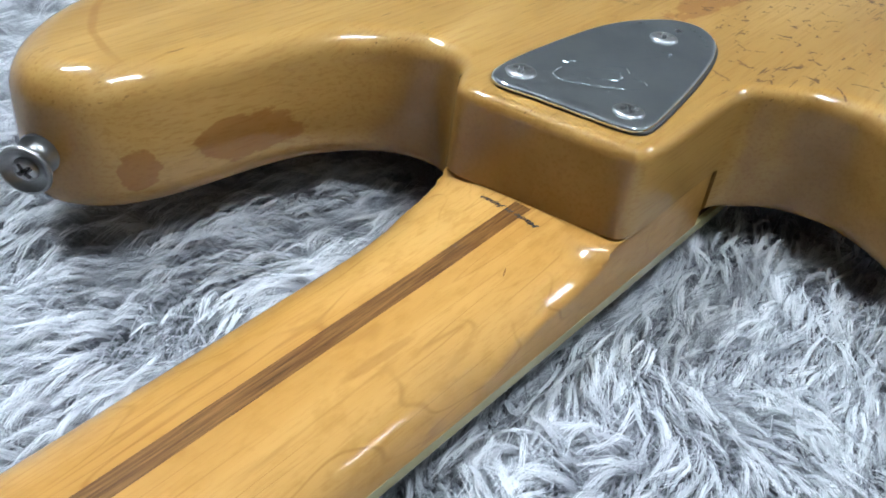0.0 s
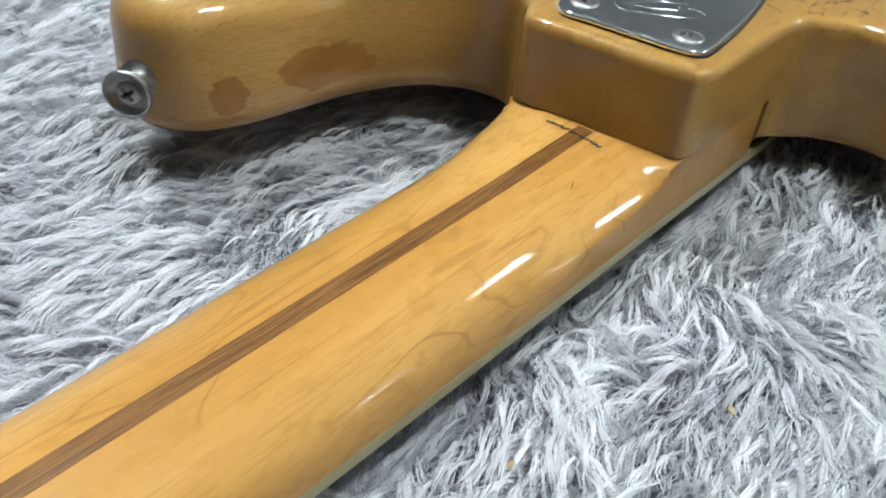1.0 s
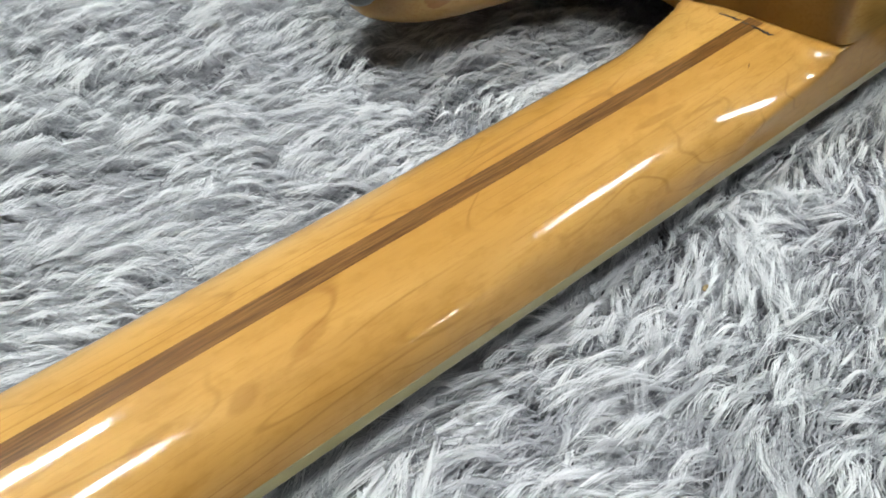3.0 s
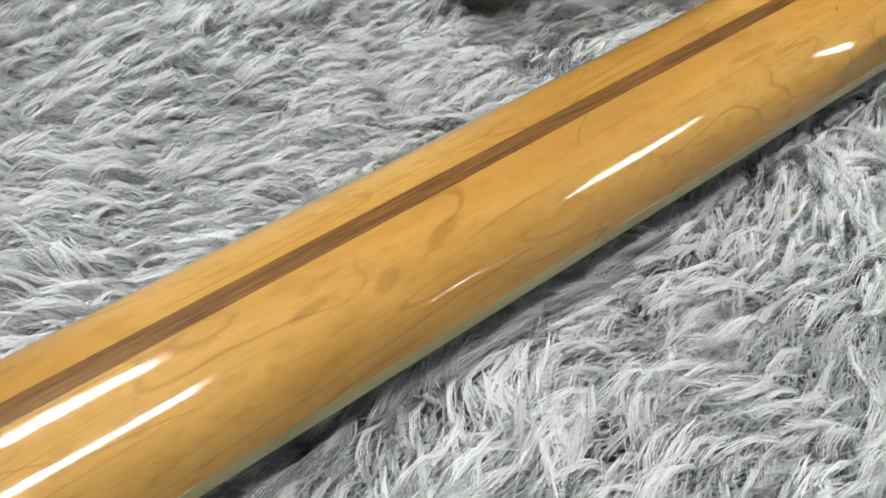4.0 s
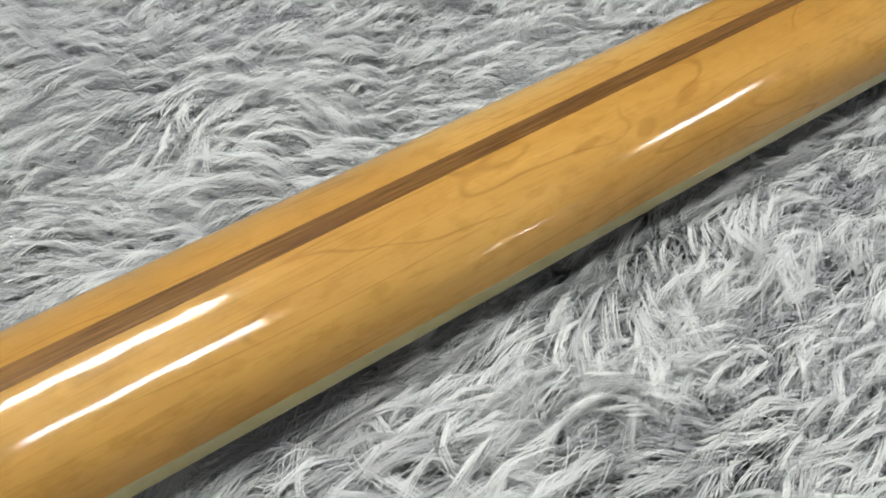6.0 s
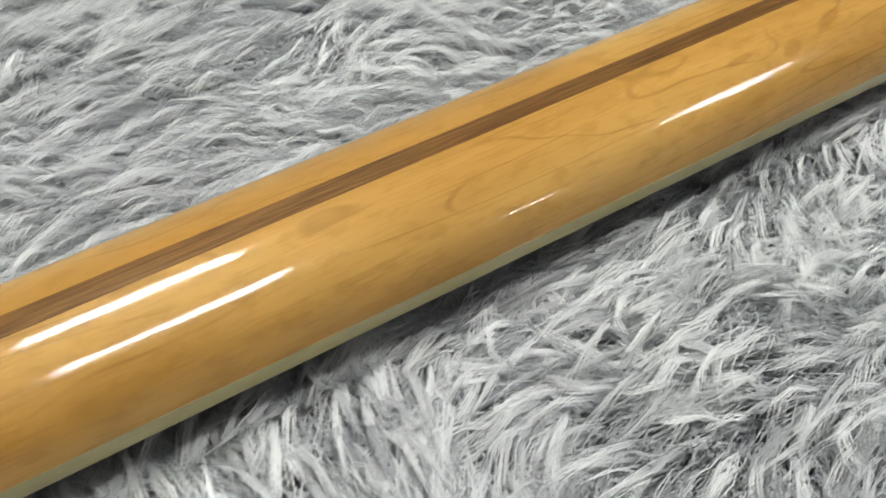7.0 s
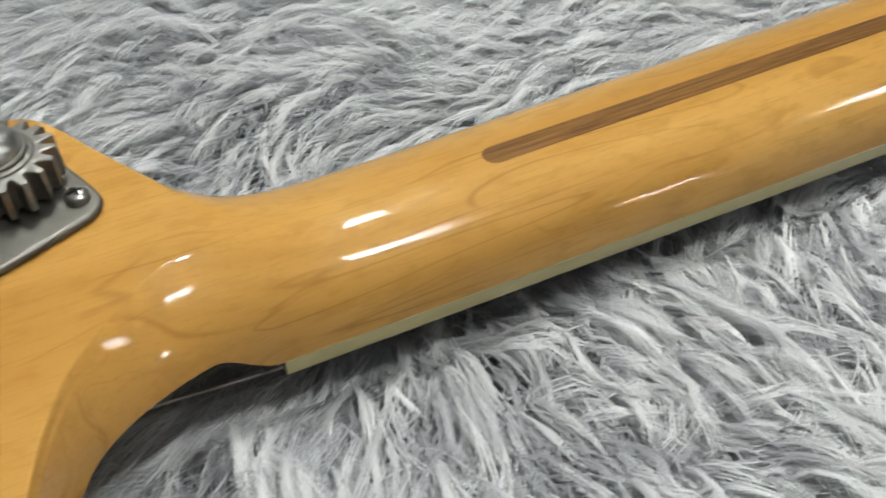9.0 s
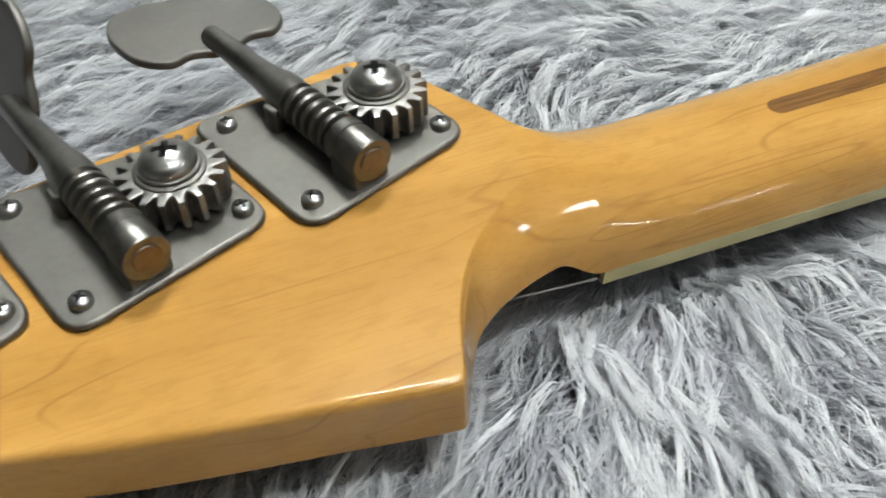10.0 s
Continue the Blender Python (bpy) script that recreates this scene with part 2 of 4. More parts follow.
HOUSING = plain("white_enamel", (0.75, 0.76, 0.76), 0.4)


def lit_tube(share):
    mat = bpy.data.materials.new("lit_tube")
    mat.use_nodes = True
    glow = mat.node_tree.nodes["Principled BSDF"].inputs
    glow["Emission Color"].default_value = (0.905, 0.98, 1.0, 1)
    glow["Emission Strength"].default_value = TUBE_POWER * share
    return mat


# ---- mesh helpers ----
def mesh_of(name, verts, faces, material, smooth=True, dark_verts=None):
    me = bpy.data.meshes.new(name)
    me.from_pydata([tuple(v) for v in verts], [], faces)
    bm = bmesh.new()
    bm.from_mesh(me)
    bmesh.ops.recalc_face_normals(bm, faces=bm.faces)
    bm.to_mesh(me)
    bm.free()
    me.materials.append(material)
    # faces sunk in a recess are painted dark in place of shade
    if dark_verts is not None:
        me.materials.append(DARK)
        me.polygons.foreach_set("material_index", [1 if all(v in dark_verts for v in p.vertices) else 0 for p in me.polygons])
    if smooth:
        me.polygons.foreach_set("use_smooth", [True] * len(me.polygons))
        me.set_sharp_from_angle(angle=radians(38))
    return me


def part(name, data, parent=None, label="", m=None):
    ob = new(name, data)
    if m is not None:
        ob.matrix_basis = m
    if parent is not None:
        ob.parent = parent
    return tagged(ob, label)


def loft(rings, closed=True, caps=True):
    """Vertices and faces of a skin over rings of equal length."""
    n = len(rings[0])
    verts = [v for r in rings for v in r]
    faces = []
    for i in range(len(rings) - 1):
        for j in range(n if closed else n - 1):
            k = (j + 1) % n
            faces.append((i * n + j, i * n + k, (i + 1) * n + k, (i + 1) * n + j))
    if caps:
        faces += [tuple(range(n))[::-1], tuple((len(rings) - 1) * n + j for j in range(n))]
    return verts, faces


def moved(piece, m):
    return [m @ Vector(v) for v in piece[0]], piece[1]


def turned(profile, n=24):
    """A turned solid round z from (radius, z) pairs."""
    rings = []
    for r, z in profile:
        rings.append([Vector((r * math.cos(2 * math.pi * j / n), r * math.sin(2 * math.pi * j / n), z)) for j in range(n)])
    return loft(rings)


def box(x0, x1, y0, y1, z0, z1, bevel=0.0):
    if bevel:
        return slab(rounded_rect(x0, x1, y0, y1, bevel * 1.5, 3), z0, z1, bevel)
    r = [[Vector((x, y, z)) for x, y in ((x0, y0), (x1, y0), (x1, y1), (x0, y1))] for z in (z0, z1)]
    return loft(r)


def rounded_rect(x0, x1, y0, y1, r, n=6):
    pts = []
    for cx, cy, a in ((x1 - r, y1 - r, 0), (x0 + r, y1 - r, 90), (x0 + r, y0 + r, 180), (x1 - r, y0 + r, 270)):
        pts += [(cx + r * math.cos(radians(a + 90 * i / n)), cy + r * math.sin(radians(a + 90 * i / n))) for i in range(n + 1)]
    return pts


def rounded_corners(corners, r, n=6):
    """A closed outline with its corners eased off over r."""
    out = []
    for i, c in enumerate(corners):
        c, a, b = Vector(c), Vector(corners[i - 1]), Vector(corners[(i + 1) % len(corners)])
        p, q = c + (a - c).normalized() * r, c + (b - c).normalized() * r
        out += [tuple(p * (1 - t) ** 2 + 2 * c * t * (1 - t) + q * t * t) for t in [k / n for k in range(n + 1)]]
    return out


def inward(pts):
    """Unit inward normals of a closed counter-clockwise outline."""
    p = np.array(pts)
    t = np.roll(p, -1, 0) - np.roll(p, 1, 0)
    t /= np.linalg.norm(t, axis=1)[:, None] + 1e-12
    n = np.stack([-t[:, 1], t[:, 0]], 1)
    area = 0.5 * np.sum(p[:, 0] * np.roll(p[:, 1], -1) - np.roll(p[:, 0], -1) * p[:, 1])
    return n if area > 0 else -n


def slab(pts, z0, z1, r, steps=4, bottom=True, low=1.0):
    """An outline drawn up from z0 to z1 with its edges rounded by r (one number, or one a point), the lower edge by low times r."""
    p, n = np.array(pts), inward(pts)
    r = np.broadcast_to(np.asarray(r, float), len(p)) * low
    rings = []
    for i in range(steps + 1) if bottom else (steps,):
        a = math.pi / 2 * i / steps
        q = p + n * (r * (1 - math.sin(a)))[:, None]
        rings.append([Vector((x, y, z0 + (k * (1 - math.cos(a)) if bottom else 0))) for (x, y), k in zip(q, r)])
    r = r / low
    for i in range(steps + 1):
        a = math.pi / 2 * i / steps
        q = p + n * (r * (1 - math.cos(a)))[:, None]
        rings.append([Vector((x, y, z1 - k * (1 - math.sin(a)))) for (x, y), k in zip(q, r)])
    # a narrow flat rim keeps the shading of the flat top level
    rings.append([Vector((x, y, z1)) for x, y in p + n * (r * 1.12)[:, None]])
    return loft(rings)


def smooth_closed(ctrl, per=8):
    """A closed Catmull-Rom curve through rows of numbers."""
    c = np.array(ctrl, float)
    out = []
    for i in range(len(c)):
        a, b, d, e = c[i - 1], c[i], c[(i + 1) % len(c)], c[(i + 2) % len(c)]
        for k in range(per):
            t = k / per
            out.append(0.5 * (2 * b + (d - a) * t + (2 * a - 5 * b + 4 * d - e) * t * t + (3 * b - a - 3 * d + e) * t**3))
    return np.array(out)


def tube(points, radius, n=8):
    """A round tube along points; radius may be one a point."""
    pts = [Vector(p) for p in points]
    rs = [radius] * len(pts) if isinstance(radius, (int, float)) else radius
    rings = []
    for i, p in enumerate(pts):
        d = (pts[min(i + 1, len(pts) - 1)] - pts[max(i - 1, 0)]).normalized()
        side = d.cross(Vector((0, 0, 1)))
        side = Vector((1, 0, 0)) if side.length < 1e-4 else side.normalized()
        up = side.cross(d)
        rings.append([p + rs[i] * (math.cos(2 * math.pi * j / n) * side + math.sin(2 * math.pi * j / n) * up) for j in range(n)])
    return loft(rings)


def smoothstep(a, b, x):
    t = min(max((x - a) / (b - a), 0.0), 1.0)
    return t * t * (3 - 2 * t)


def screw_head(radius, height, rim=0.0, arm=0.55, slot=0.13, turn=0.0):
    """A domed crosshead screw, its recess sunk into the dome."""
    rings, n, sunk = [], 48, set()
    fr = [1.0, 1.0, 0.97, 0.9, 0.8, 0.7, 0.6, 0.52, 0.44, 0.36, 0.29, 0.22, 0.16, 0.1, 0.03]
    for i, f in enumerate(fr):
        ring = []
        for j in range(n):
            a = 2 * math.pi * j / n
            x, y = radius * f * math.cos(a), radius * f * math.sin(a)
            z = 0.0 if i == 0 else rim + (height - rim) * math.sqrt(max(0, 1 - f * f))
            c, s = math.cos(a - turn), math.sin(a - turn)
            across, along = f * min(abs(c), abs(s)), f * max(abs(c), abs(s))
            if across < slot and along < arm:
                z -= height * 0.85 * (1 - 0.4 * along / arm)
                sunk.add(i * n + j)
            ring.append(Vector((x, y, z)))
        rings.append(ring)
    SUNK[(radius, height, turn)] = sunk
    return loft(rings)


SUNK = {}


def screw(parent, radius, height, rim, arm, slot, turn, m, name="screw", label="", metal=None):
    """A crosshead screw, the shade in its recess painted as dark faces."""
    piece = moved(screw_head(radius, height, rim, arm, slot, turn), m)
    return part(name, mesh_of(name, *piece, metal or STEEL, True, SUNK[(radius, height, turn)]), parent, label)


# ---- the room: unseen walls, their tones set to shape the light ----
def room():
    x0, x1, y0, y1, zf, zc, t = -3.2, 6.2, -9.2, 4.2, -0.035, CEILING_Z, 0.12
    flat = lambda n, b, mat: mesh_of(n, *b, mat, False)
    tagged(new("floor", flat("floor", box(x0, x1, y0, y1, zf - t, zf), FLOOR)), "pale wooden floor under the rug", "floor", kind="structure")
    tagged(new("ceiling", flat("ceiling", box(x0 - t, x1 + t, y0 - t, y1 + t, zc, zc + t), CEILING)), "plain white ceiling with tube lamps", "ceiling", kind="structure")
    # added out of view: white walls bounce light, dark walls dim the reflections
    for n, b, mat, label in (
        ("wall_north", (x0 - t, x1 + t, y1, y1 + t), WALL, "unseen white wall added to bounce light"),
        ("wall_east", (x1, x1 + t, y0, y1), WALL, "unseen white wall added to bounce light"),
        ("wall_south", (x0 - t, x1 + t, y0 - t, y0), DARK_WALL, "unseen dark wall added to keep reflections dim"),
        ("wall_west", (x0 - t, x0, y0, y1), DARK_WALL, "unseen dark wall added to keep reflections dim"),
    ):
        tagged(new(n, flat(n, box(*b, zf - t, zc), mat)), label, "wall", kind="structure")


def ceiling_lamp(x, y, length, share, gap):
    lamp = tagged(new("ceiling_lamp"), "white four-tube ceiling lamp, switched on", "ceiling lamp", "ceiling lamps")
    lamp.matrix_basis = pose(x, y, LAMP_Z)
    glass = lit_tube(share)
    h = length / 2
    part("housing", mesh_of("housing", *box(-h - 0.03, h + 0.03, -gap - 0.05, gap + 0.05, 0.022, 0.074, 0.006), HOUSING), lamp)
    for sy in (-gap, -gap / 3, gap / 3, gap):
        part("tube", mesh_of("tube", *tube([(-h, sy, 0.0), (h, sy, 0.0)], 0.016, 12), glass), lamp, "lit fluorescent tube")
    for e in (-1, 1):
        part("socket", mesh_of("socket", *box(e * (h + 0.012) - 0.012, e * (h + 0.012) + 0.012, -gap - 0.03, gap + 0.03, -0.022, 0.03, 0.003), HOUSING), lamp)


room()
for row in FIXTURES:
    ceiling_lamp(*row)

# ---- the bass guitar, face down: x along the neck towards the body, z = 0 at the fingerboard's face ----
bass = tagged(new("bass_guitar"), "amber natural bass guitar lying face down on the fur rug", "bass guitar")
BACK_Z, FACE_Z = 0.0540, 0.0095
PLANE_Z, HEAD_Z = 0.0265, 0.0125

# Body outline in mm with the radius of the edge.
HEEL = [(507, -24, 4), (505, -10, 4), (503, 8, 4), (501, 21, 4), (502.5, 27.5, 4), (508, 31.5, 4), (514, 35.5, 5), (518, 41, 6), (518.5, 48, 7), (515, 57, 8), (508, 65, 9)]
HORN = [(497, 71.5, 10), (480, 77, 11), (460, 79.5, 12), (443, 82.5, 12), (429, 88, 12), (420, 96.5, 12), (416, 106.5, 12), (418.8, 118.5, 12), (429.5, 131, 12), (447, 142, 12), (470, 149, 12), (510, 154, 12)]
BOUTS = [(570, 158, 11), (630, 153, 11), (690, 143, 11), (750, 146, 11), (820, 163, 11), (880, 163, 11), (925, 133, 11), (943, 70, 11), (940, 0, 11), (924, -70, 11), (890, -130, 11), (840, -168, 11), (785, -177, 11)]
CUTAWAY = [(735, -163, 11), (690, -146, 11), (645, -146, 11), (605, -160, 11), (572, -166, 12), (549, -160, 12), (540, -144, 12), (545, -125, 12), (560, -107, 11), (575, -92, 10), (585, -78, 9), (590, -66, 8), (589.5, -56, 7), (586, -47, 6), (580, -40, 5), (575, -34.4, 4), (569.5, -32.0, 4), (563, -31.2, 4), (545, -31, 4), (527, -31, 4), (515, -30.5, 4), (509, -28.5, 4)]


def body():
    line = smooth_closed(HEEL + HORN + BOUTS + CUTAWAY, 6) / 1000
    p = line[:, :2]
    if np.sum(p[:, 0] * np.roll(p[:, 1], -1) - np.roll(p[:, 0], -1) * p[:, 1]) < 0:
        line = line[::-1]
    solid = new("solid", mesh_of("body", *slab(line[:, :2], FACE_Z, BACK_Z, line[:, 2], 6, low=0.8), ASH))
    # the pocket under the heel
    cut = mesh_of("cut", *(box(0.45, 0.5685, -0.045, 0.034, -0.02, 0.0262)), ASH, False)
    cutter = new("cutter", cut)
    mod = solid.modifiers.new("pocket", "BOOLEAN")
    mod.object, mod.operation, mod.solver = cutter, "DIFFERENCE", "MANIFOLD"
    done = bpy.data.meshes.new_from_object(solid.evaluated_get(bpy.context.evaluated_depsgraph_get()))
    done.name = "body"
    bpy.data.objects.remove(solid)
    bpy.data.objects.remove(cutter)
    done.polygons.foreach_set("use_smooth", [True] * len(done.polygons))
    done.set_sharp_from_angle(angle=radians(38))
    return part("body", done, bass, "amber gloss ash body with brown stains")


def half_width(x):
    return 0.0193 + 0.0203 * x


def along(table, x):
    """A smooth monotone curve through a table of (place, value)."""
    xs, ys = np.array(table).T
    if x <= xs[0] or x >= xs[-1]:
        return float(np.interp(x, xs, ys))
    d = np.diff(ys) / np.diff(xs)
    i = min(int(np.searchsorted(xs, x, "right")) - 1, len(d) - 1)
    slope = lambda j: d[0] if j == 0 else d[-1] if j == len(d) else 0.0 if d[j - 1] * d[j] <= 0 else 2 * d[j - 1] * d[j] / (d[j - 1] + d[j])
    h = xs[i + 1] - xs[i]
    t = (x - xs[i]) / h
    return float(ys[i] * (1 + 2 * t) * (1 - t) ** 2 + h * slope(i) * t * (1 - t) ** 2 + ys[i + 1] * t * t * (3 - 2 * t) + h * slope(i + 1) * t * t * (t - 1))


# plan of the headstock: near side and far side
NEAR = [(-0.216, -0.004), (-0.212, -0.016), (-0.203, -0.024), (-0.190, -0.028), (-0.170, -0.0285), (-0.150, -0.029), (-0.122, -0.0341), (-0.104, -0.0384), (-0.086, -0.0418), (-0.067, -0.0450), (-0.050, -0.0479), (-0.0462, -0.0483), (-0.0450, -0.0471), (-0.0440, -0.0450), (-0.0425, -0.0425), (-0.0391, -0.0362), (-0.0360, -0.0315), (-0.0310, -0.0275), (-0.0248, -0.0243), (-0.0173, -0.0218), (-0.0085, -0.0200), (0.0, -0.0193)]
FAR = [(-0.216, 0.002), (-0.212, 0.011), (-0.203, 0.0165), (-0.190, 0.019), (-0.150, 0.0265), (-0.097, 0.0375), (-0.074, 0.0425), (-0.057, 0.0465), (-0.044, 0.0500), (-0.036, 0.0515), (-0.030, 0.0507), (-0.025, 0.0475), (-0.020, 0.0410), (-0.015, 0.0340), (-0.010, 0.0280), (-0.005, 0.0235), (0.0, 0.0207), (0.006, 0.0196), (0.012, 0.0196)]
# height of the rounded flank, before the flat back cuts it off: near side and far side
CROWN_NEAR = [(-0.216, 0.2), (-0.0480, 0.2), (-0.0455, 0.10), (-0.0435, 0.05), (-0.041, 0.0390), (-0.037, 0.0335), (-0.033, 0.0288), (-0.027, 0.0256), (-0.019, 0.0230), (-0.010, 0.0219), (-0.004, 0.0207), (0.002, 0.0192), (0.008, 0.0177), (0.014, 0.0167), (0.020, 0.0163), (0.034, 0.0162)]
CROWN_FAR = [(-0.216, 0.2), (-0.040, 0.2), (-0.033, 0.10), (-0.026, 0.05), (-0.019, 0.033), (-0.012, 0.0262), (-0.008, 0.0232), (-0.002, 0.0205), (0.004, 0.0186), (0.012, 0.0170), (0.020, 0.0163), (0.034, 0.0162)]


def neck_crown(x):
    return 0.0205 + 0.0046 * min(max(x, 0), 0.504) / 0.504 + 0.0009 * smoothstep(0.455, 0.506, x)


def neck_floor(x):
    """Underside of the maple: below the binding on the neck, the headstock's face beyond the nut."""
    if x >= 0.0:
        return 0.0046
    return 0.0046 + (HEAD_Z - 0.0046) * smoothstep(0.0, -0.013, x)


def neck_ring(x):
    base, zb = 0.0046, neck_floor(x)
    yn = along(NEAR, x) * (1 + 0.03 * smoothstep(0.0, -0.012, x)) if x < 0 else -half_width(x)
    yf = along(FAR, x) if x < 0.012 else half_width(x)
    if x > 0.5676:
        yn, yf = yn + 0.003, yf - 0.003
    top = (along(TOP, x) if x < 0.034 else neck_crown(x)) - base
    p = heel_power(x)
    side = []
    for sgn, w, table in ((-1, -yn, CROWN_NEAR), (1, yf, CROWN_FAR)):
        h = along(table, x) if x < 0.034 else top
        k = EDGE * smoothstep(0.0, 0.006, h - top) + 1e-6
        cap = min((0.93 + 0.065 * smoothstep(0.0, 0.0008, h - top)) * h, top + 1.5 * k)
        uc = (1 - (cap / h) ** p) ** (1 / p)
        pts = []
        for i in range(30):
            f = i / 29
            z = zb - base + (cap - zb + base) * (1 - (1 - f) ** 1.7)
            pts.append(((1 - (z / h) ** p) ** (1 / p), z))
        for i in range(1, 17):
            u = uc * (1 - (i / 16) ** 1.6)
            pts.append((u, h * (1 - u**p) ** (1 / p)))
        out = []
        for u, z in pts:
            d = max(k - abs(z - top), 0) / k if h > top + 1e-5 else 0.0
            ys, zs = u * w, min(z, top) - d * d * k / 4
            if x > 0.44:
                # upright sides cut off the widening round back
                wide = u * w * heel_width(x, sgn)
                soft = 0.0001 + 0.0012 * smoothstep(0.443, 0.470, x)
                d = max(soft - abs(wide - w), 0) / soft if heel_width(x, sgn) > 1 else 0.0
                ys = min(wide, w) - d * d * soft / 4
            # a quarter-round edge where the flank stands upright
            a = math.pi / 2 * min(max((z - top + ROUND) / (cap - top + ROUND), 0.0), 1.0)
            yr = (u * w if a == 0 else uc * w - ROUND * (1 - math.cos(a))) if z <= cap + 1e-9 else u / uc * (uc * w - ROUND)
            zr = z if a == 0 else top - ROUND + ROUND * math.sin(a)
            f = smoothstep(0.004, 0.02, h - top)
            out.append(Vector((x, sgn * (ys + (yr - ys) * f), base + zs + (zr - zs) * f)))
        side.append(out)
    return side[0] + side[1][::-1][1:]


EDGE, ROUND = 0.00002, 0.0017
TOP = [(-0.216, PLANE_Z), (-0.016, PLANE_Z), (-0.010, 0.0261), (-0.004, 0.0250), (0.002, 0.0236), (0.008, 0.0222), (0.014, 0.0213), (0.020, 0.0209), (0.034, 0.02085)]


def heel_power(x):
    """Roundness of the neck's section: a soft C that flattens at the heel."""
    return along([(0.44, 2.25), (0.490, 2.30), (0.499, 2.7), (0.507, 7.0), (0.525, 12.0), (0.60, 12.0)], x)


def heel_width(x, side=-1):
    """Width of the rounded back against the upright sides that cut it off towards the heel; the far side flares later."""
    if side > 0:
        return along([(0.460, 1.0), (0.475, 1.05), (0.490, 1.16), (0.500, 1.20), (0.60, 1.22)], x)
    return along([(0.446, 1.0), (0.455, 1.05), (0.468, 1.15), (0.480, 1.195), (0.506, 1.22), (0.60, 1.22)], x)


def neck():
    xs = [-0.216, -0.215, -0.212, -0.208, -0.203, -0.197, -0.19] + list(np.arange(-0.18, -0.051, 0.008))
    xs += list(np.arange(-0.050, 0.034, 0.0012)) + list(np.arange(0.036, 0.42, 0.012)) + list(np.arange(0.420, 0.506, 0.003)) + [0.506, 0.53, 0.55, 0.5675, 0.5677, 0.60]
    rings = [neck_ring(x) for x in xs]
    me = mesh_of("neck", *loft(rings), MAPLE)
    # the crisp line where the flank runs out into the flat back of the headstock
    n = len(rings[0])
    crease = {(i * n + 29, (i + 1) * n + 29) for i, x in enumerate(xs) if -0.037 < x < -0.008}
    sharp = me.attributes.get("sharp_edge") or me.attributes.new("sharp_edge", "BOOLEAN", "EDGE")
    for e in me.edges:
        if tuple(sorted(e.vertices)) in crease:
            sharp.data[e.index].value = True
    return part("neck", me, bass, "gloss amber maple neck with flat paddle headstock")


def back_at(x, y):
    """Height of the neck's back over a point of the plan."""
    h, p = neck_crown(x) - 0.0046, heel_power(x)
    return 0.0046 + h * max(0.0, 1 - abs(y / half_width(x) / heel_width(x, y)) ** p) ** (1 / p)


def stripe():
    """Walnut inlay down the middle of the neck's back, with a rounded end."""
    rings = []
    for x in [0.0525, 0.0527, 0.0533, 0.0542, 0.0555, 0.0565] + list(np.arange(0.065, 0.503, 0.01)) + [0.503]:
        w = STRIPE_W * math.sqrt(max(0.0, 1 - max(0.0, (0.0525 + STRIPE_W - x) / STRIPE_W) ** 2)) + 1e-5
        rings.append([Vector((x, w * s - 0.0004, back_at(x, w * s - 0.0004) + 0.00006)) for s in np.linspace(-1, 1, 7)] + [Vector((x, w - 0.0004, back_at(x, w) - 0.002)), Vector((x, -w - 0.0004, back_at(x, w) - 0.002))])
    part("skunk_stripe", mesh_of("skunk_stripe", *loft(rings), WALNUT), bass, "dark walnut stripe let into the neck")


STRIPE_W = 0.0027


def fingerboard():
    rings, sides = [], ([], [])
    for x in list(np.arange(0.0, 0.60, 0.02)) + [0.60]:
        w = half_width(x) - 0.0016
        rings.append([Vector((x, s * w, z)) for s, z in ((-1, 0.0046), (-1, 0.0004), (-0.5, -0.0009), (0, -0.0012), (0.5, -0.0009), (1, 0.0004), (1, 0.0046))])
        for sgn, out in ((-1, sides[0]), (1, sides[1])):
            a, b = sgn * (half_width(x) - 0.0016), sgn * (half_width(x) + 0.0001)
            out.append([Vector((x, y, z)) for y, z in ((a, 0.0046), (b, 0.0046), (b, 0.0008), (b - sgn * 0.0005, 0.0003), (a, 0.0002))])
    part("fingerboard", mesh_of("fingerboard", *loft(rings), ROSEWOOD), bass, "dark rosewood fingerboard facing the rug")
    for out in sides:
        part("binding", mesh_of("binding", *loft(out), BINDING), bass, "aged greenish cream edge binding")
    part("nut", mesh_of("nut", *box(-0.0040, -0.0003, -0.0160, 0.0160, -0.0008, 0.0060, 0.0006), DARK), bass, "black string nut")


def strings():
    for i in range(4):
        y0 = (-0.0145 + 0.0097 * i)
        u, v = 33.4, 18.4
        px, py = tuner_point(3 - i, u, v)
        path = [(0.62, y0 * 1.75, -0.0045), (0.0, y0, -0.0027), (px + 0.004, py * 0.9 + y0 * 0.1, 0.0075)]
        part("string", mesh_of("string", *tube(path, 0.0004 + 0.0002 * i, 6), STRING), bass, "steel bass string")


TUNER_TURN = 22.0
E2 = (math.cos(radians(TUNER_TURN)), math.sin(radians(TUNER_TURN)))


def tuner_point(i, u, v):
    """Place in the plan (metres) of a point (u, v), in mm, of the i-th tuner's plate."""
    x0, y0 = -61.0 - 46.9 * i, -5.0 - 10.0 * i
    return (x0 + u * E2[0] - v * E2[1]) / 1000, (y0 + u * E2[1] + v * E2[0]) / 1000


WORM_U = 0.0180


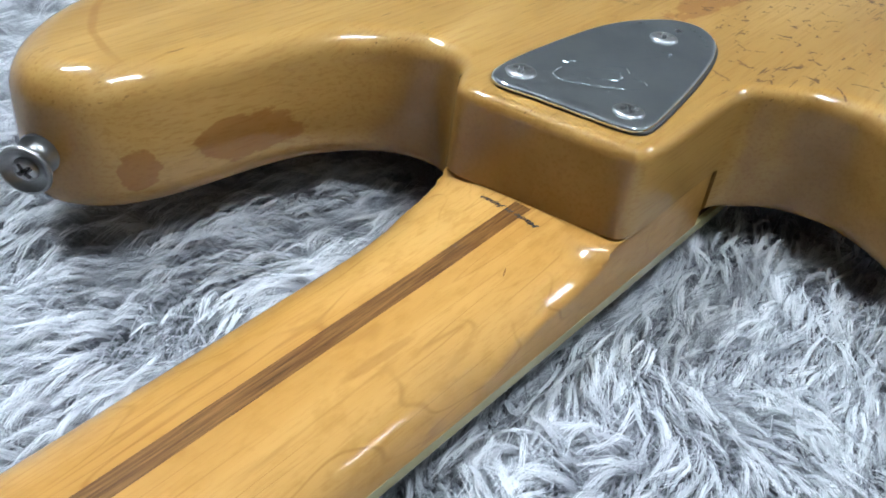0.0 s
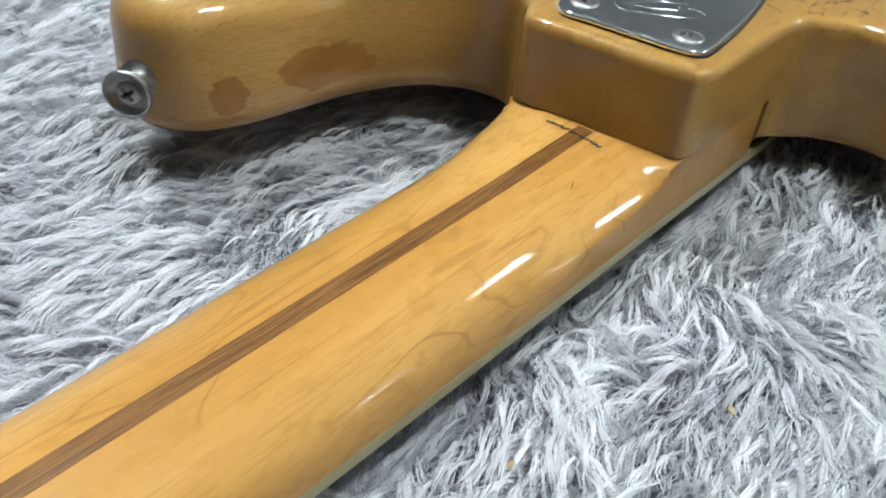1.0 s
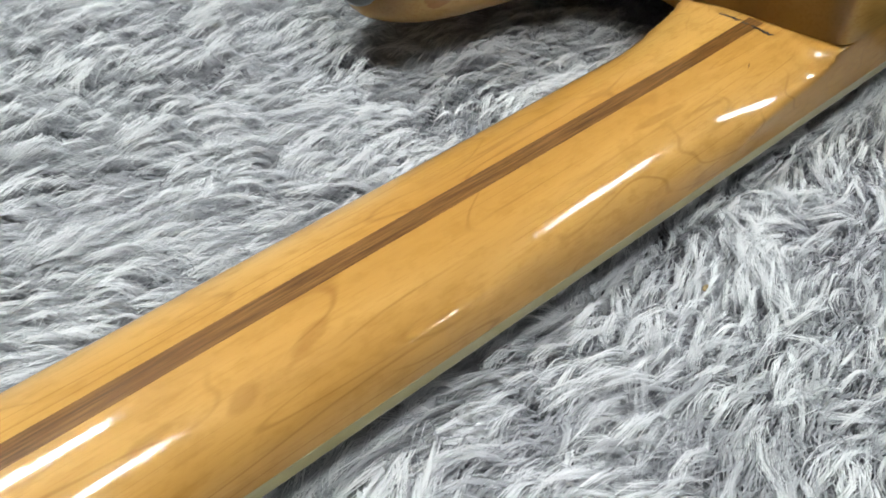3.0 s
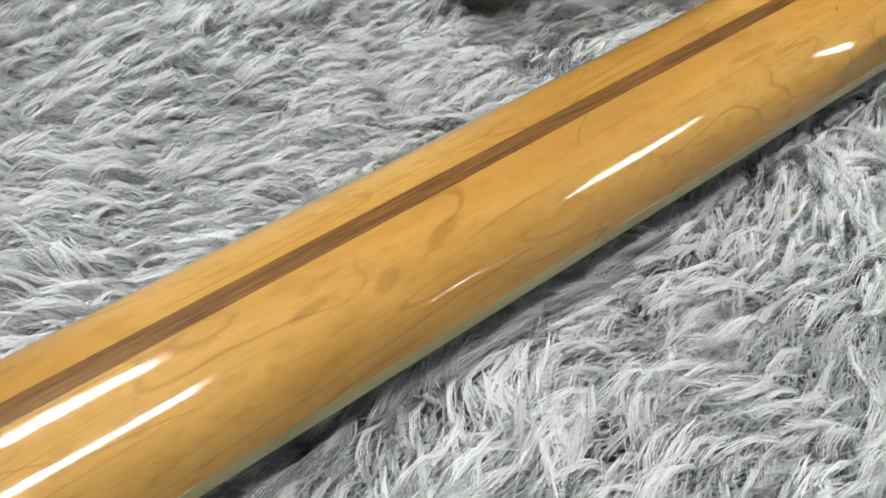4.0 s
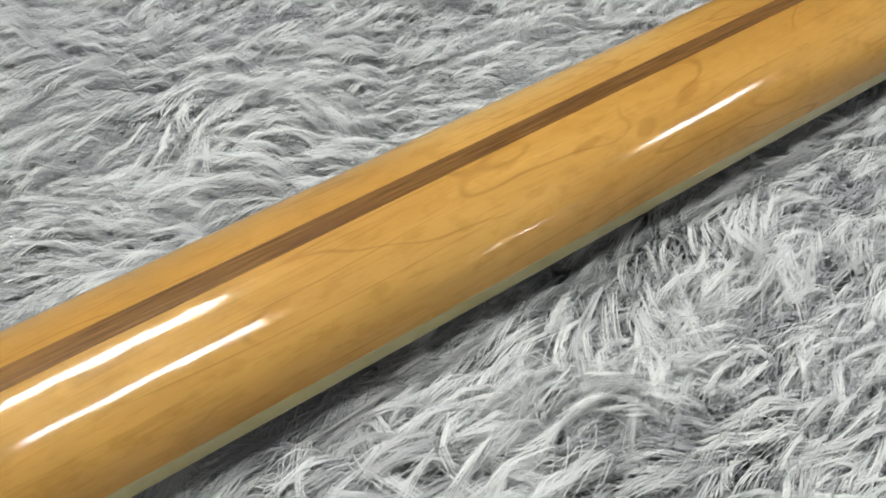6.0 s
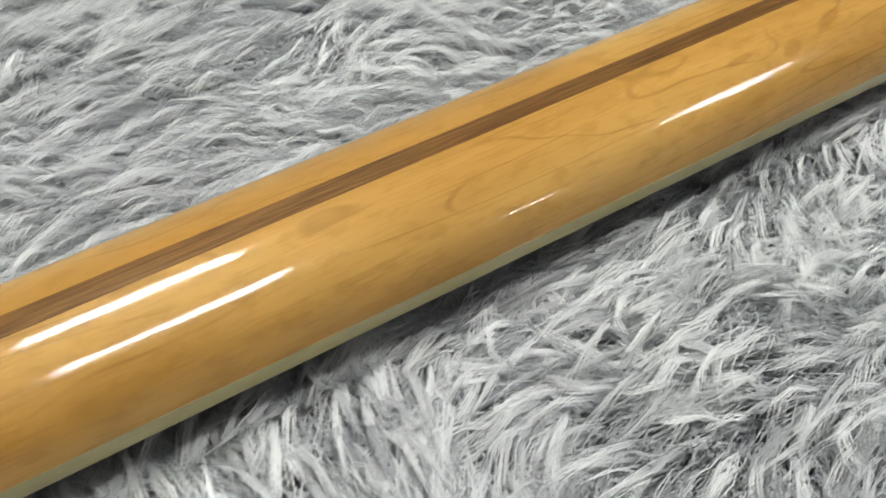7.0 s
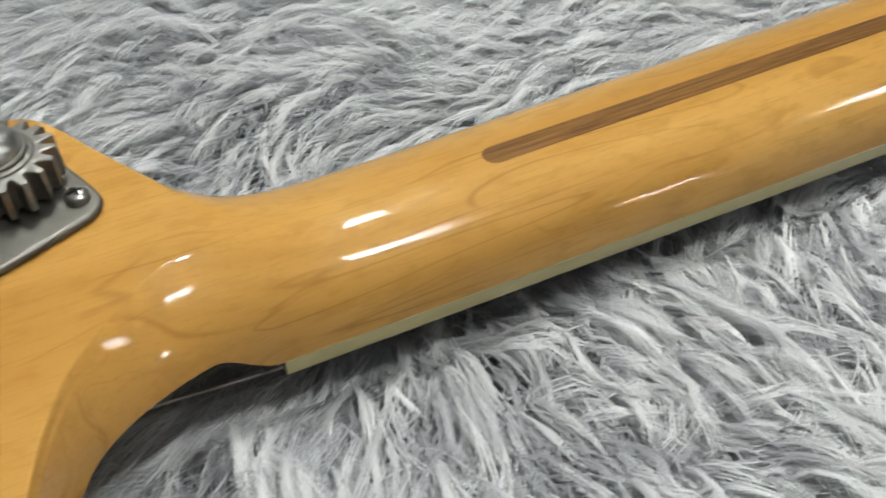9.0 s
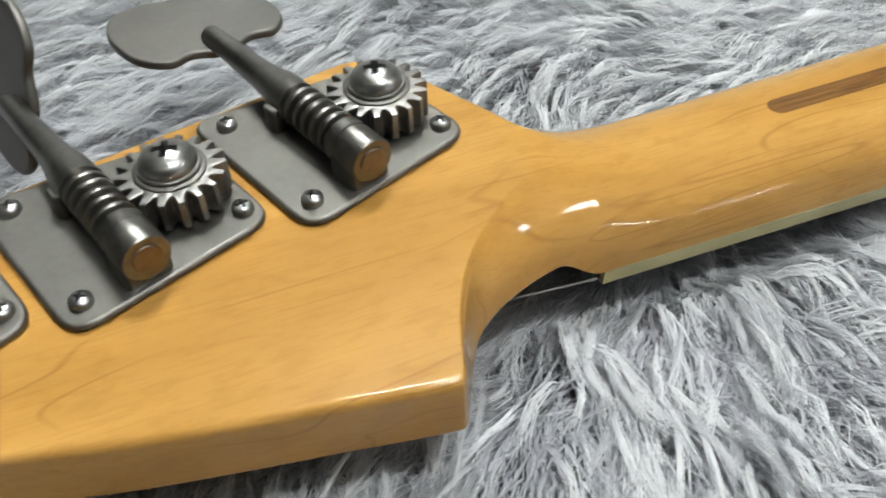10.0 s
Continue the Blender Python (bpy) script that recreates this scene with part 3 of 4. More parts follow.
def gear():
    rings, n = [], 18
    shape = [(0, 0.77), (0.12, 0.79), (0.34, 1.0), (0.64, 1.0), (0.86, 0.79)]
    out = []
    for i in range(n):
        for f, r in shape:
            a = 2 * math.pi * (i + f) / n
            out.append((r * math.cos(a), r * math.sin(a)))
    for k, z in ((0.55, 0.0), (0.97, 0.0), (1.0, 0.0004), (1.0, 0.0063), (0.98, 0.0067), (0.90, 0.0069), (0.62, 0.0069)):
        rings.append([Vector((0.0112 * k * x, 0.0112 * k * y, z)) for x, y in out])
    return loft(rings)


def ear():
    """The flat lobed key, its stem at the origin and the lobes along +y."""
    lobe = [(2.6, -2), (8, 0.5), (14, -0.5), (19, 3.5), (21, 10), (20.5, 19), (16, 27), (8, 29.5), (0, 28)]
    line = lobe + [(-x, y) for x, y in lobe[-2::-1]]
    pts = smooth_closed(line, 5) / 1000
    return slab(pts, -0.0011, 0.0011, 0.0007, 3)


def tuner(i, key_turn, label):
    m = pose(*tuner_point(i, 0, 0), PLANE_Z, 0, 0, TUNER_TURN)
    plate = slab([(x / 1000, y / 1000) for x, y in rounded_corners([(0, 0), (45, 0), (45.5, 35.5), (1.0, 47)], 6.5, 7)], 0.0, 0.0019, 0.0009, 3)
    top = part("tuning_machine", mesh_of("tuning_machine", *plate, NICKEL), bass, label, m)
    for u, v in ((5.4, 6.0), (7.0, 39.2), (41, 5.6), (40.4, 30.6)):
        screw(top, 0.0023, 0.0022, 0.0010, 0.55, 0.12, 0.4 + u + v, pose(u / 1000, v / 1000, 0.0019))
    part("gear_wheel", mesh_of("gear_wheel", *moved(gear(), pose(0.0338, 0.0182, 0.0030)), GEAR), top, "worn toothed steel gear wheel")
    washer = turned([(0.0052, 0.0), (0.0074, 0.0), (0.0074, 0.0004), (0.0071, 0.0006), (0.0065, 0.0007), (0.0065, 0.0012), (0.0062, 0.0015), (0.005, 0.0016)], 36)
    part("washer", mesh_of("washer", *moved(washer, pose(0.0338, 0.0182, 0.0098)), NICKEL), top)
    screw(top, 0.0058, 0.0040, 0.0005, 0.42, 0.10, 0.9, pose(0.0338, 0.0182, 0.0112), "gear_screw", "domed crosshead screw")
    post = turned([(0.004, -0.034), (0.004, 0.0), (0.0045, 0.0005), (0.0045, 0.0036)], 16)
    part("post", mesh_of("post", *moved(post, pose(0.0334, 0.0184, 0.0)), NICKEL), top, "string post through the headstock")
    # worm and shaft along the plate's y
    lean = Matrix.Translation((WORM_U, 0.0, 0.0080)) @ pose(0, 0, 0, 0, 0, -2.5)
    axis = lean @ pose(0, 0, 0, -90, 0, 0)
    prof = [(0.0031, 0.0013), (0.0047, 0.0012), (0.0050, 0.0016), (0.0050, 0.0078), (0.0047, 0.0080), (0.0047, 0.0083), (0.0050, 0.0085), (0.0050, 0.0112), (0.0047, 0.0115)]
    for k in range(5):
        z = 0.0118 + 0.0030 * k
        prof += [(0.0033, z), (0.0033, z + 0.0008), (0.0047, z + 0.0012), (0.0049, z + 0.0016), (0.0049, z + 0.0022), (0.0046, z + 0.0026)]
    prof += [(0.0034, 0.0270), (0.0034, 0.0276), (0.0047, 0.0280), (0.0048, 0.0310), (0.0046, 0.0345), (0.0038, 0.0380), (0.0033, 0.0440), (0.0029, 0.0530), (0.0027, 0.0640), (0.0024, 0.0651), (0.0012, 0.0656)]
    part("worm_shaft", mesh_of("worm_shaft", *moved(turned(prof, 28), axis), WORM), top, "grooved worm on a long key shaft")
    part("worm_end", mesh_of("worm_end", *moved(turned([(0.0001, 0.0009), (0.0028, 0.0009), (0.0030, 0.0011), (0.0030, 0.003)], 24), axis), BRASS), top, "round brass end of the worm")
    for v0, v1 in ((0.0018, 0.0098), (0.0290, 0.0332)):
        part("bracket", mesh_of("bracket", *box(WORM_U - 0.0047, WORM_U + 0.0047, v0, v1, 0.0015, 0.0078, 0.0006), NICKEL), top)
    part("key", mesh_of("key", *moved(ear(), lean @ Matrix.Translation((0.0012, 0.0610, 0)) @ pose(0, 0, 0, 0, key_turn, 0) @ Matrix.Translation((0, 0, -0.0022))), NICKEL), top, "flat lobed metal tuning key")


def neck_plate():
    line = smooth_closed([(512.5, 23.5), (508.8, 18.5), (510.5, 8), (512, -4), (513.8, -17), (516.5, -23), (523, -24.3), (542, -22.3), (562, -19.3), (580, -15.5), (593, -10.3), (600.5, -2), (600, 6), (594, 12.5), (583, 18.5), (566, 22.8), (542, 24.8), (522, 25.2)], 6) / 1000
    line = line[::-1] if np.sum(line[:, 0] * np.roll(line[:, 1], -1) - np.roll(line[:, 0], -1) * line[:, 1]) < 0 else line
    plate = part("neck_plate", mesh_of("neck_plate", *slab(line, BACK_Z + 0.0003, BACK_Z + 0.0022, 0.0009, 3), CHROME), bass, "bright chrome three-screw neck plate with engraving")
    rim = slab(line + np.array([0.0005, -0.0007]), BACK_Z - 0.0002, BACK_Z + 0.0009, 0.0003, 2)
    part("gasket", mesh_of("gasket", *rim, DARK), plate, "thin black gasket under the plate")
    z = BACK_Z + 0.0022
    for x, y, a in ((0.5195, 0.018, 0.5), (0.523, -0.016, 0.9), (0.580, 0.0025, 0.3)):
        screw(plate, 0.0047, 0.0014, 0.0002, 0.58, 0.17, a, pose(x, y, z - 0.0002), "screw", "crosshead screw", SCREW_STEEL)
    # a flat dark disc on the plate paints the hole's inner shade
    hole = turned([(0.0001, 0.00012), (0.0013, 0.00012), (0.0014, 0.0)], 16)
    part("adjuster_hole", mesh_of("adjuster_hole", *moved(hole, pose(0.5902, 0.0022, z)), DARK), plate, "small dark adjuster hole")

    def stroke(pts, r=0.00018):
        part("engraving", mesh_of("engraving", *tube([(x / 1000, y / 1000, z) for x, y in pts], r, 6), CHROME), plate)

    # an engraved flourish of thin lines
    stroke([(537.4, 14.7), (539.4, 12.0), (540.9, 9.6)])
    stroke([(536.7, 14.3), (536.6, 12.4), (537.0, 10.6)])
    stroke([(535.8, 11.1), (532.6, 12.1), (529.8, 12.3), (527.1, 11.5), (525.4, 9.9), (525.2, 8.3), (525.7, 6.1), (526.8, 3.5), (530.7, -1.9), (534.3, -7.4), (536.6, -9.6), (538.6, -11.2)])
    stroke([(530.7, 7.8), (535.0, 6.9), (539.2, 5.6), (542.5, 1.2), (545.5, -3.9)])
    stroke([(530.3, 7.6), (533.7, 1.8), (538.7, -3.9), (541.0, -4.0), (541.6, -2.9)])
    stroke([(540.6, 4.0), (551.0, 2.1), (561.4, -2.2), (569.7, -5.9)], 0.0001)
    stroke([(569.0, -2.2), (570.0, -4.2), (569.7, -5.9), (567.4, -5.7)])
    stroke([(542.9, -5.8), (543.9, -8.0), (543.8, -9.7), (542.7, -11.6)])
    stroke([(545.8, 3.1), (547.6, 0.8), (548.0, -1.6), (545.9, -3.7)])
    stroke([(567.4, 0.0), (569.0, -1.2)])
    rng = random.Random(4)
    for k in range(14):
        f = k / 13
        cx, cy = (581 + 13.5 * f, 15.9 - 9.5 * f * f - 1.5 * f) if k < 7 else (596.0 - 9.5 * (f - 0.5) ** 2 * 4, 1.5 - 11.5 * (f - 0.5) * 2)
        part("engraving", mesh_of("engraving", *moved(box(-0.00055, 0.00055, -0.00022, 0.00022, 0, 0.00012), pose(cx / 1000, cy / 1000, z, 0, 0, rng.uniform(-60, 60))), CHROME, False), plate)


def strap_button():
    m = Matrix.Translation((0.4170, 0.1034, 0.0290)) @ Matrix.Scale(0.85, 4) @ look((0, 0, 0), (0.84, 0.53, 0.05)).to_3x3().to_4x4()
    prof = [(0.0060, -0.002), (0.0072, 0.0), (0.0072, 0.0012), (0.0062, 0.0022), (0.0049, 0.0035), (0.0046, 0.0055), (0.0052, 0.0072), (0.0070, 0.0088), (0.0085, 0.0096), (0.0089, 0.0104), (0.0086, 0.0112), (0.0078, 0.0114), (0.0058, 0.0098), (0.0046, 0.0096)]
    button = part("strap_button", mesh_of("strap_button", *turned(prof, 36), BUTTON), bass, "dull metal strap button on the horn", m)
    screw(button, 0.0043, 0.0022, 0.0004, 0.62, 0.17, 0.6, pose(0, 0, 0.0092), "screw", "crosshead screw")


def stamp():
    """The country stamp on the heel, read from the headstock's side."""
    cu = bpy.data.curves.new("stamp", "FONT")
    cu.body, cu.size, cu.shear, cu.align_x, cu.align_y, cu.extrude = "Made in Japan", 0.0037, 0.35, "CENTER", "CENTER", 0.00002
    cu.offset = 0.00006
    ob = new("stamp_text", cu)
    me = bpy.data.meshes.new_from_object(ob.evaluated_get(bpy.context.evaluated_depsgraph_get()))
    bpy.data.objects.remove(ob)
    me.materials.append(INK)
    place = pose(0.4975, 0.0005, 0, 0, 0, 88) @ Matrix.Diagonal((1, 0.7, 1, 1))
    for v in me.vertices:
        q = place @ v.co
        v.co = (q.x, q.y, q.z + back_at(q.x, q.y) + 0.00016)
    part("stamp", me, bass, "small black stamped words on the heel")



body()
neck()
stripe()
fingerboard()
strings()
for i, turn in enumerate((6, -72, 20, -35)):
    tuner(i, turn, "aged nickel open-gear bass tuning machine")
neck_plate()
strap_button()
stamp()


# ---- the fur rug ----
# cowlicks: x, y, radius, turn in degrees
WHIRLS = [(0.212, 0.092, 0.018, 62), (0.245, 0.065, 0.022, -50), (0.030, 0.062, 0.020, 58), (0.082, 0.074, 0.016, -62), (0.110, 0.148, 0.022, 50), (0.165, -0.052, 0.018, -20), (0.330, -0.080, 0.020, -22), (0.512, -0.073, 0.020, 75), (0.470, -0.055, 0.016, -65), (0.430, 0.045, 0.018, 45), (0.350, 0.060, 0.018, -40)]


def sigmoid(v):
    return 1 / (1 + np.exp(-v))


def flow(x, y):
    """Lie of the fur (radians) over the plan, with a few cowlicks."""
    far = sigmoid((y - 0.005) / 0.02)
    near_a = np.interp(x, [-0.10, -0.02, 0.02, 0.05, 0.10, 0.14, 0.18, 0.25, 0.50], [235, 246, 284, 322, 322, 258, 194, 176, 188])
    far_a = 178 - 15 * sigmoid((x - 0.12) / 0.04) - 6 * sigmoid((x - 0.41) / 0.02)
    a = far * far_a + (1 - far) * near_a
    for wx, wy, r, turn in WHIRLS:
        a = a + turn * np.exp(-((x - wx) ** 2 + (y - wy) ** 2) / r**2)
    return np.radians(a)


def value_noise(x, y, scale, seed):
    """Smooth random field from a seeded lattice, in [-1, 1]."""
    rng = np.random.RandomState(seed)
    grid = rng.uniform(-1, 1, (128, 128))
    gx, gy = x / scale + 60.3, y / scale + 60.7
    ix, iy = np.floor(gx).astype(int), np.floor(gy).astype(int)
    fx, fy = gx - ix, gy - iy
    fx, fy = fx * fx * (3 - 2 * fx), fy * fy * (3 - 2 * fy)
    g = lambda a, b: grid[a % 128, b % 128]
    return (g(ix, iy) * (1 - fx) + g(ix + 1, iy) * fx) * (1 - fy) + (g(ix, iy + 1) * (1 - fx) + g(ix + 1, iy + 1) * fx) * fy


def ceiling_over(x, y):
    """Greatest height of a hair under and beside the guitar."""
    cap = np.full_like(x, 0.02)
    w = 0.0193 + 0.0203 * x
    # pressed into a trough along the neck
    beside = np.clip((np.abs(y) - w) / 0.0085, 0, 1)
    press = -0.0105 + 0.0110 * beside**0.8
    row = (x > -0.03) & (x < 0.56) & (beside < 1)
    cap[row] = np.minimum(cap, press)[row]
    cap[(x > -0.22) & (x <= -0.006) & (y > -0.052) & (y < 0.054)] = 0.002
    # a hollow behind the headstock and its neck
    edge = 0.019 + 0.027 * sigmoid((-0.012 - x) / 0.006)
    hollow = -0.0145 + 0.0165 * np.clip((y - edge) / 0.030, 0, 1)
    behind = (x > -0.16) & (x < 0.06) & (y > edge - 0.01) & (y < edge + 0.03)
    cap[behind] = np.minimum(cap, hollow + 0.012 * np.clip((x - 0.03) / 0.03, 0, 1))[behind]
    cap[(x > -0.045) & (x <= 0.004) & (y > -0.021) & (y < 0.03)] = -0.012
    cap[(x > 0.405) & (x < 0.95) & (y > 0.036) & (y < 0.17)] = 0.004
    cap[(x > 0.56) & (x < 0.95) & (y > -0.18) & (y < 0.17)] = 0.004
    return cap


def pile(x0, x1, y0, y1, locks, hairs, points, width, under, seed, tousle=1.0):
    """Verts, faces and uv of tapering locks of hair over a rectangle of the plan. under: short dense grey undercoat."""
    rng = np.random.RandomState(seed)
    cell = math.sqrt((x1 - x0) * (y1 - y0) / locks)
    gx, gy = np.meshgrid(np.arange(x0, x1, cell), np.arange(y0, y1, cell))
    lx, ly = gx.ravel() + rng.uniform(0, cell, gx.size), gy.ravel() + rng.uniform(0, cell, gx.size)
    order = rng.permutation(gx.size)
    lx, ly = lx[order], ly[order]
    if not under:
        # the long hair grows in tufts, with the undercoat showing between them
        tuft = value_noise(lx, ly, 0.008, 9) + rng.uniform(-0.8, 0.8, lx.size) > -0.42
        lx, ly = lx[tuft], ly[tuft]
    locks = len(lx)
    # the fur beyond the neck lies combed flat, the near fur is tousled
    combed = sigmoid((ly - 0.02) / 0.006)
    wild = tousle * (1 - 0.30 * combed)
    ang = flow(lx, ly) + wild * (0.36 * value_noise(lx, ly, 0.045, 3) + 0.52 * value_noise(lx, ly, 0.016, 4) + rng.normal(0, 0.17, locks))
    length = rng.uniform(0.016, 0.030, locks) * (1 + 0.25 * sigmoid((0.2 - lx) / 0.05) + 0.08 * sigmoid((lx - 0.36) / 0.03) * (1 - combed) - 0.05 * combed) * (1 + 0.2 * value_noise(lx, ly, 0.03, 5))
    curl = (rng.normal(0, 0.85, locks) + 1.5 * tousle * value_noise(lx, ly, 0.016, 6) + 0.55 * (1 - combed) * sigmoid((lx - 0.16) / 0.03)) * (1 - 0.35 * combed)
    bend = rng.normal(0, 0.28, locks) * (1 - 0.4 * combed)
    lift = rng.uniform(0.58, 1.14, locks) * (1 - combed) + rng.uniform(0.64, 1.12, locks) * combed
    lift = lift * (1 + 0.14 * value_noise(lx, ly, 0.022, 7))
    droop = rng.uniform(0.55, 0.95, locks)
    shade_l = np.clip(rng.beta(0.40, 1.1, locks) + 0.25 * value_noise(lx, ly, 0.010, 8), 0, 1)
    # light and shade put into the tone: paler beyond the neck, greyer by headstock
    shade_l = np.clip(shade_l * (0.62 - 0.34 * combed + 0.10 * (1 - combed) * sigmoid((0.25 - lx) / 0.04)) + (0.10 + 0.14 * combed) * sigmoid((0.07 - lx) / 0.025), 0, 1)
    close = rng.uniform(0.80, 0.98, locks)
    radius = (0.00055 + 0.0010 * rng.uniform(0, 1, locks) ** 1.3) * (1 + 0.12 * sigmoid((0.2 - lx) / 0.05)) * (width / 0.00024) ** 0.5
    if under:
        ang = ang + rng.normal(0, 0.3, locks)
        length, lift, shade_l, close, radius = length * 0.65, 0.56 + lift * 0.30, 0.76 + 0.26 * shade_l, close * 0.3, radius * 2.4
    n = locks * hairs
    L = np.repeat(np.arange(locks), hairs)
    rad, th = np.sqrt(rng.uniform(0, 1, n)), rng.uniform(0, 2 * np.pi, n)
    ox, oz = radius[L] * rad * np.cos(th), radius[L] * rad * np.sin(th)
    back = rng.uniform(-1, 1, n) * radius[L] * 1.5
    a0 = ang[L] + rng.normal(0, 0.02, n)
    ln = length[L] * (1.03 - 0.32 * rad * rng.uniform(0.4, 1.0, n))
    cu = curl[L] + rng.normal(0, 0.05, n)
    cl = close[L]
    # stray hairs leave their lock
    stray = rng.uniform(0, 1, n) < 0.13
    a0[stray] += rng.normal(0, 0.22, stray.sum())
    cu[stray] += rng.normal(0, 0.55, stray.sum())
    cl = np.where(stray, 0.1, cl)
    t = np.linspace(0, 1, points)[None, :]
    a = a0[:, None] + cu[:, None] * t * t + bend[L][:, None] * np.sin(5 * t)
    step = ln[:, None] / (points - 1)
    dx, dy = np.cos(a) * step, np.sin(a) * step
    cx, cy = np.cumsum(dx, 1) - dx, np.cumsum(dy, 1) - dy
    g = 1 - cl[:, None] * np.clip((t * (ln / length[L])[:, None] - 0.12) / 0.88, 0, 1) ** 1.05
    side_x, side_y = -np.sin(ang[L]), np.cos(ang[L])
    X = (lx[L] + np.cos(ang[L]) * back)[:, None] + (side_x * ox)[:, None] * g + cx
    Y = (ly[L] + np.sin(ang[L]) * back)[:, None] + (side_y * ox)[:, None] * g + cy
    rise = np.interp(t, [0, 0.12, 0.28, 0.5, 0.75, 1.0], [0, 0.42, 0.76, 1.0, 0.98, 0.86])
    rise = rise - (1 - droop[L])[:, None] * np.clip(t - 0.5, 0, 1) * 0.9
    Z = FUR_BASE + (FUR_DEPTH * lift[L])[:, None] * rise + (oz * 0.9)[:, None] * g * np.minimum(1, 3 * t)
    # pressed down where the guitar lies on it
    free = np.clip((ceiling_over(X.ravel(), Y.ravel()).reshape(X.shape) - FUR_BASE) / (FUR_DEPTH * 1.12), 0.12, 1)
    Z = FUR_BASE + (Z - FUR_BASE) * free
    # ribbons: a pair of verts a point, one at the tip
    nx, ny = -np.sin(a), np.cos(a)
    tilt = rng.normal(0, 0.22, n)[:, None]
    w = 0.5 * width * np.minimum(0.5 + 1.5 * t, 1.0) * (1 - 0.75 * t**2) * rng.uniform(0.6, 1.3, n)[:, None]
    left = np.stack([X + nx * w * np.cos(tilt), Y + ny * w * np.cos(tilt), Z + w * np.sin(tilt)], 2)
    right = np.stack([X - nx * w * np.cos(tilt), Y - ny * w * np.cos(tilt), Z - w * np.sin(tilt)], 2)
    k = points - 1
    verts = np.concatenate([left[:, :k], right[:, :k], np.stack([X, Y, Z], 2)[:, k:]], 1)
    per = 2 * k + 1
    quads = np.array([(i, i + 1, k + i + 1, k + i) for i in range(k - 1)])
    tri = np.array([(k - 1, 2 * k, 2 * k - 1)])
    base = (np.arange(n) * per)[:, None, None]
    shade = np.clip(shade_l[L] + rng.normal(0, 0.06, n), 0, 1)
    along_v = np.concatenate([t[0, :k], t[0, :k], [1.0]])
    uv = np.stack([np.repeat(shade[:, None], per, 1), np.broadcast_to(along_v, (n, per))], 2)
    return verts.reshape(-1, 3), (quads[None] + base).reshape(-1, 4), (tri[None] + base).reshape(-1, 3), uv.reshape(-1, 2)


def fur_mesh(name, zones):
    made, count = [pile(*z) for z in zones], 0
    quads, tris = [], []
    for v, q, tr, _ in made:
        quads.append(q + count)
        tris.append(tr + count)
        count += len(v)
    v, uv = np.concatenate([m[0] for m in made]), np.concatenate([m[3] for m in made])
    q, tr = np.concatenate(quads), np.concatenate(tris)
    me = bpy.data.meshes.new(name)
    me.vertices.add(len(v))
    me.vertices.foreach_set("co", v.astype(np.float32).ravel())
    loops = np.concatenate([q.ravel(), tr.ravel()]).astype(np.int32)
    me.loops.add(len(loops))
    me.loops.foreach_set("vertex_index", loops)
    starts = np.concatenate([np.arange(len(q)) * 4, len(q) * 4 + np.arange(len(tr)) * 3]).astype(np.int32)
    me.polygons.add(len(starts))
    me.polygons.foreach_set("loop_start", starts)
    me.update(calc_edges=True)
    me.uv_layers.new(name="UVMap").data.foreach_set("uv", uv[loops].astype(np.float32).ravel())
    me.polygons.foreach_set("use_smooth", np.ones(len(starts), dtype=bool))
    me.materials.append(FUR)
    return me


FUR_BASE, FUR_DEPTH = -0.0230, 0.0185


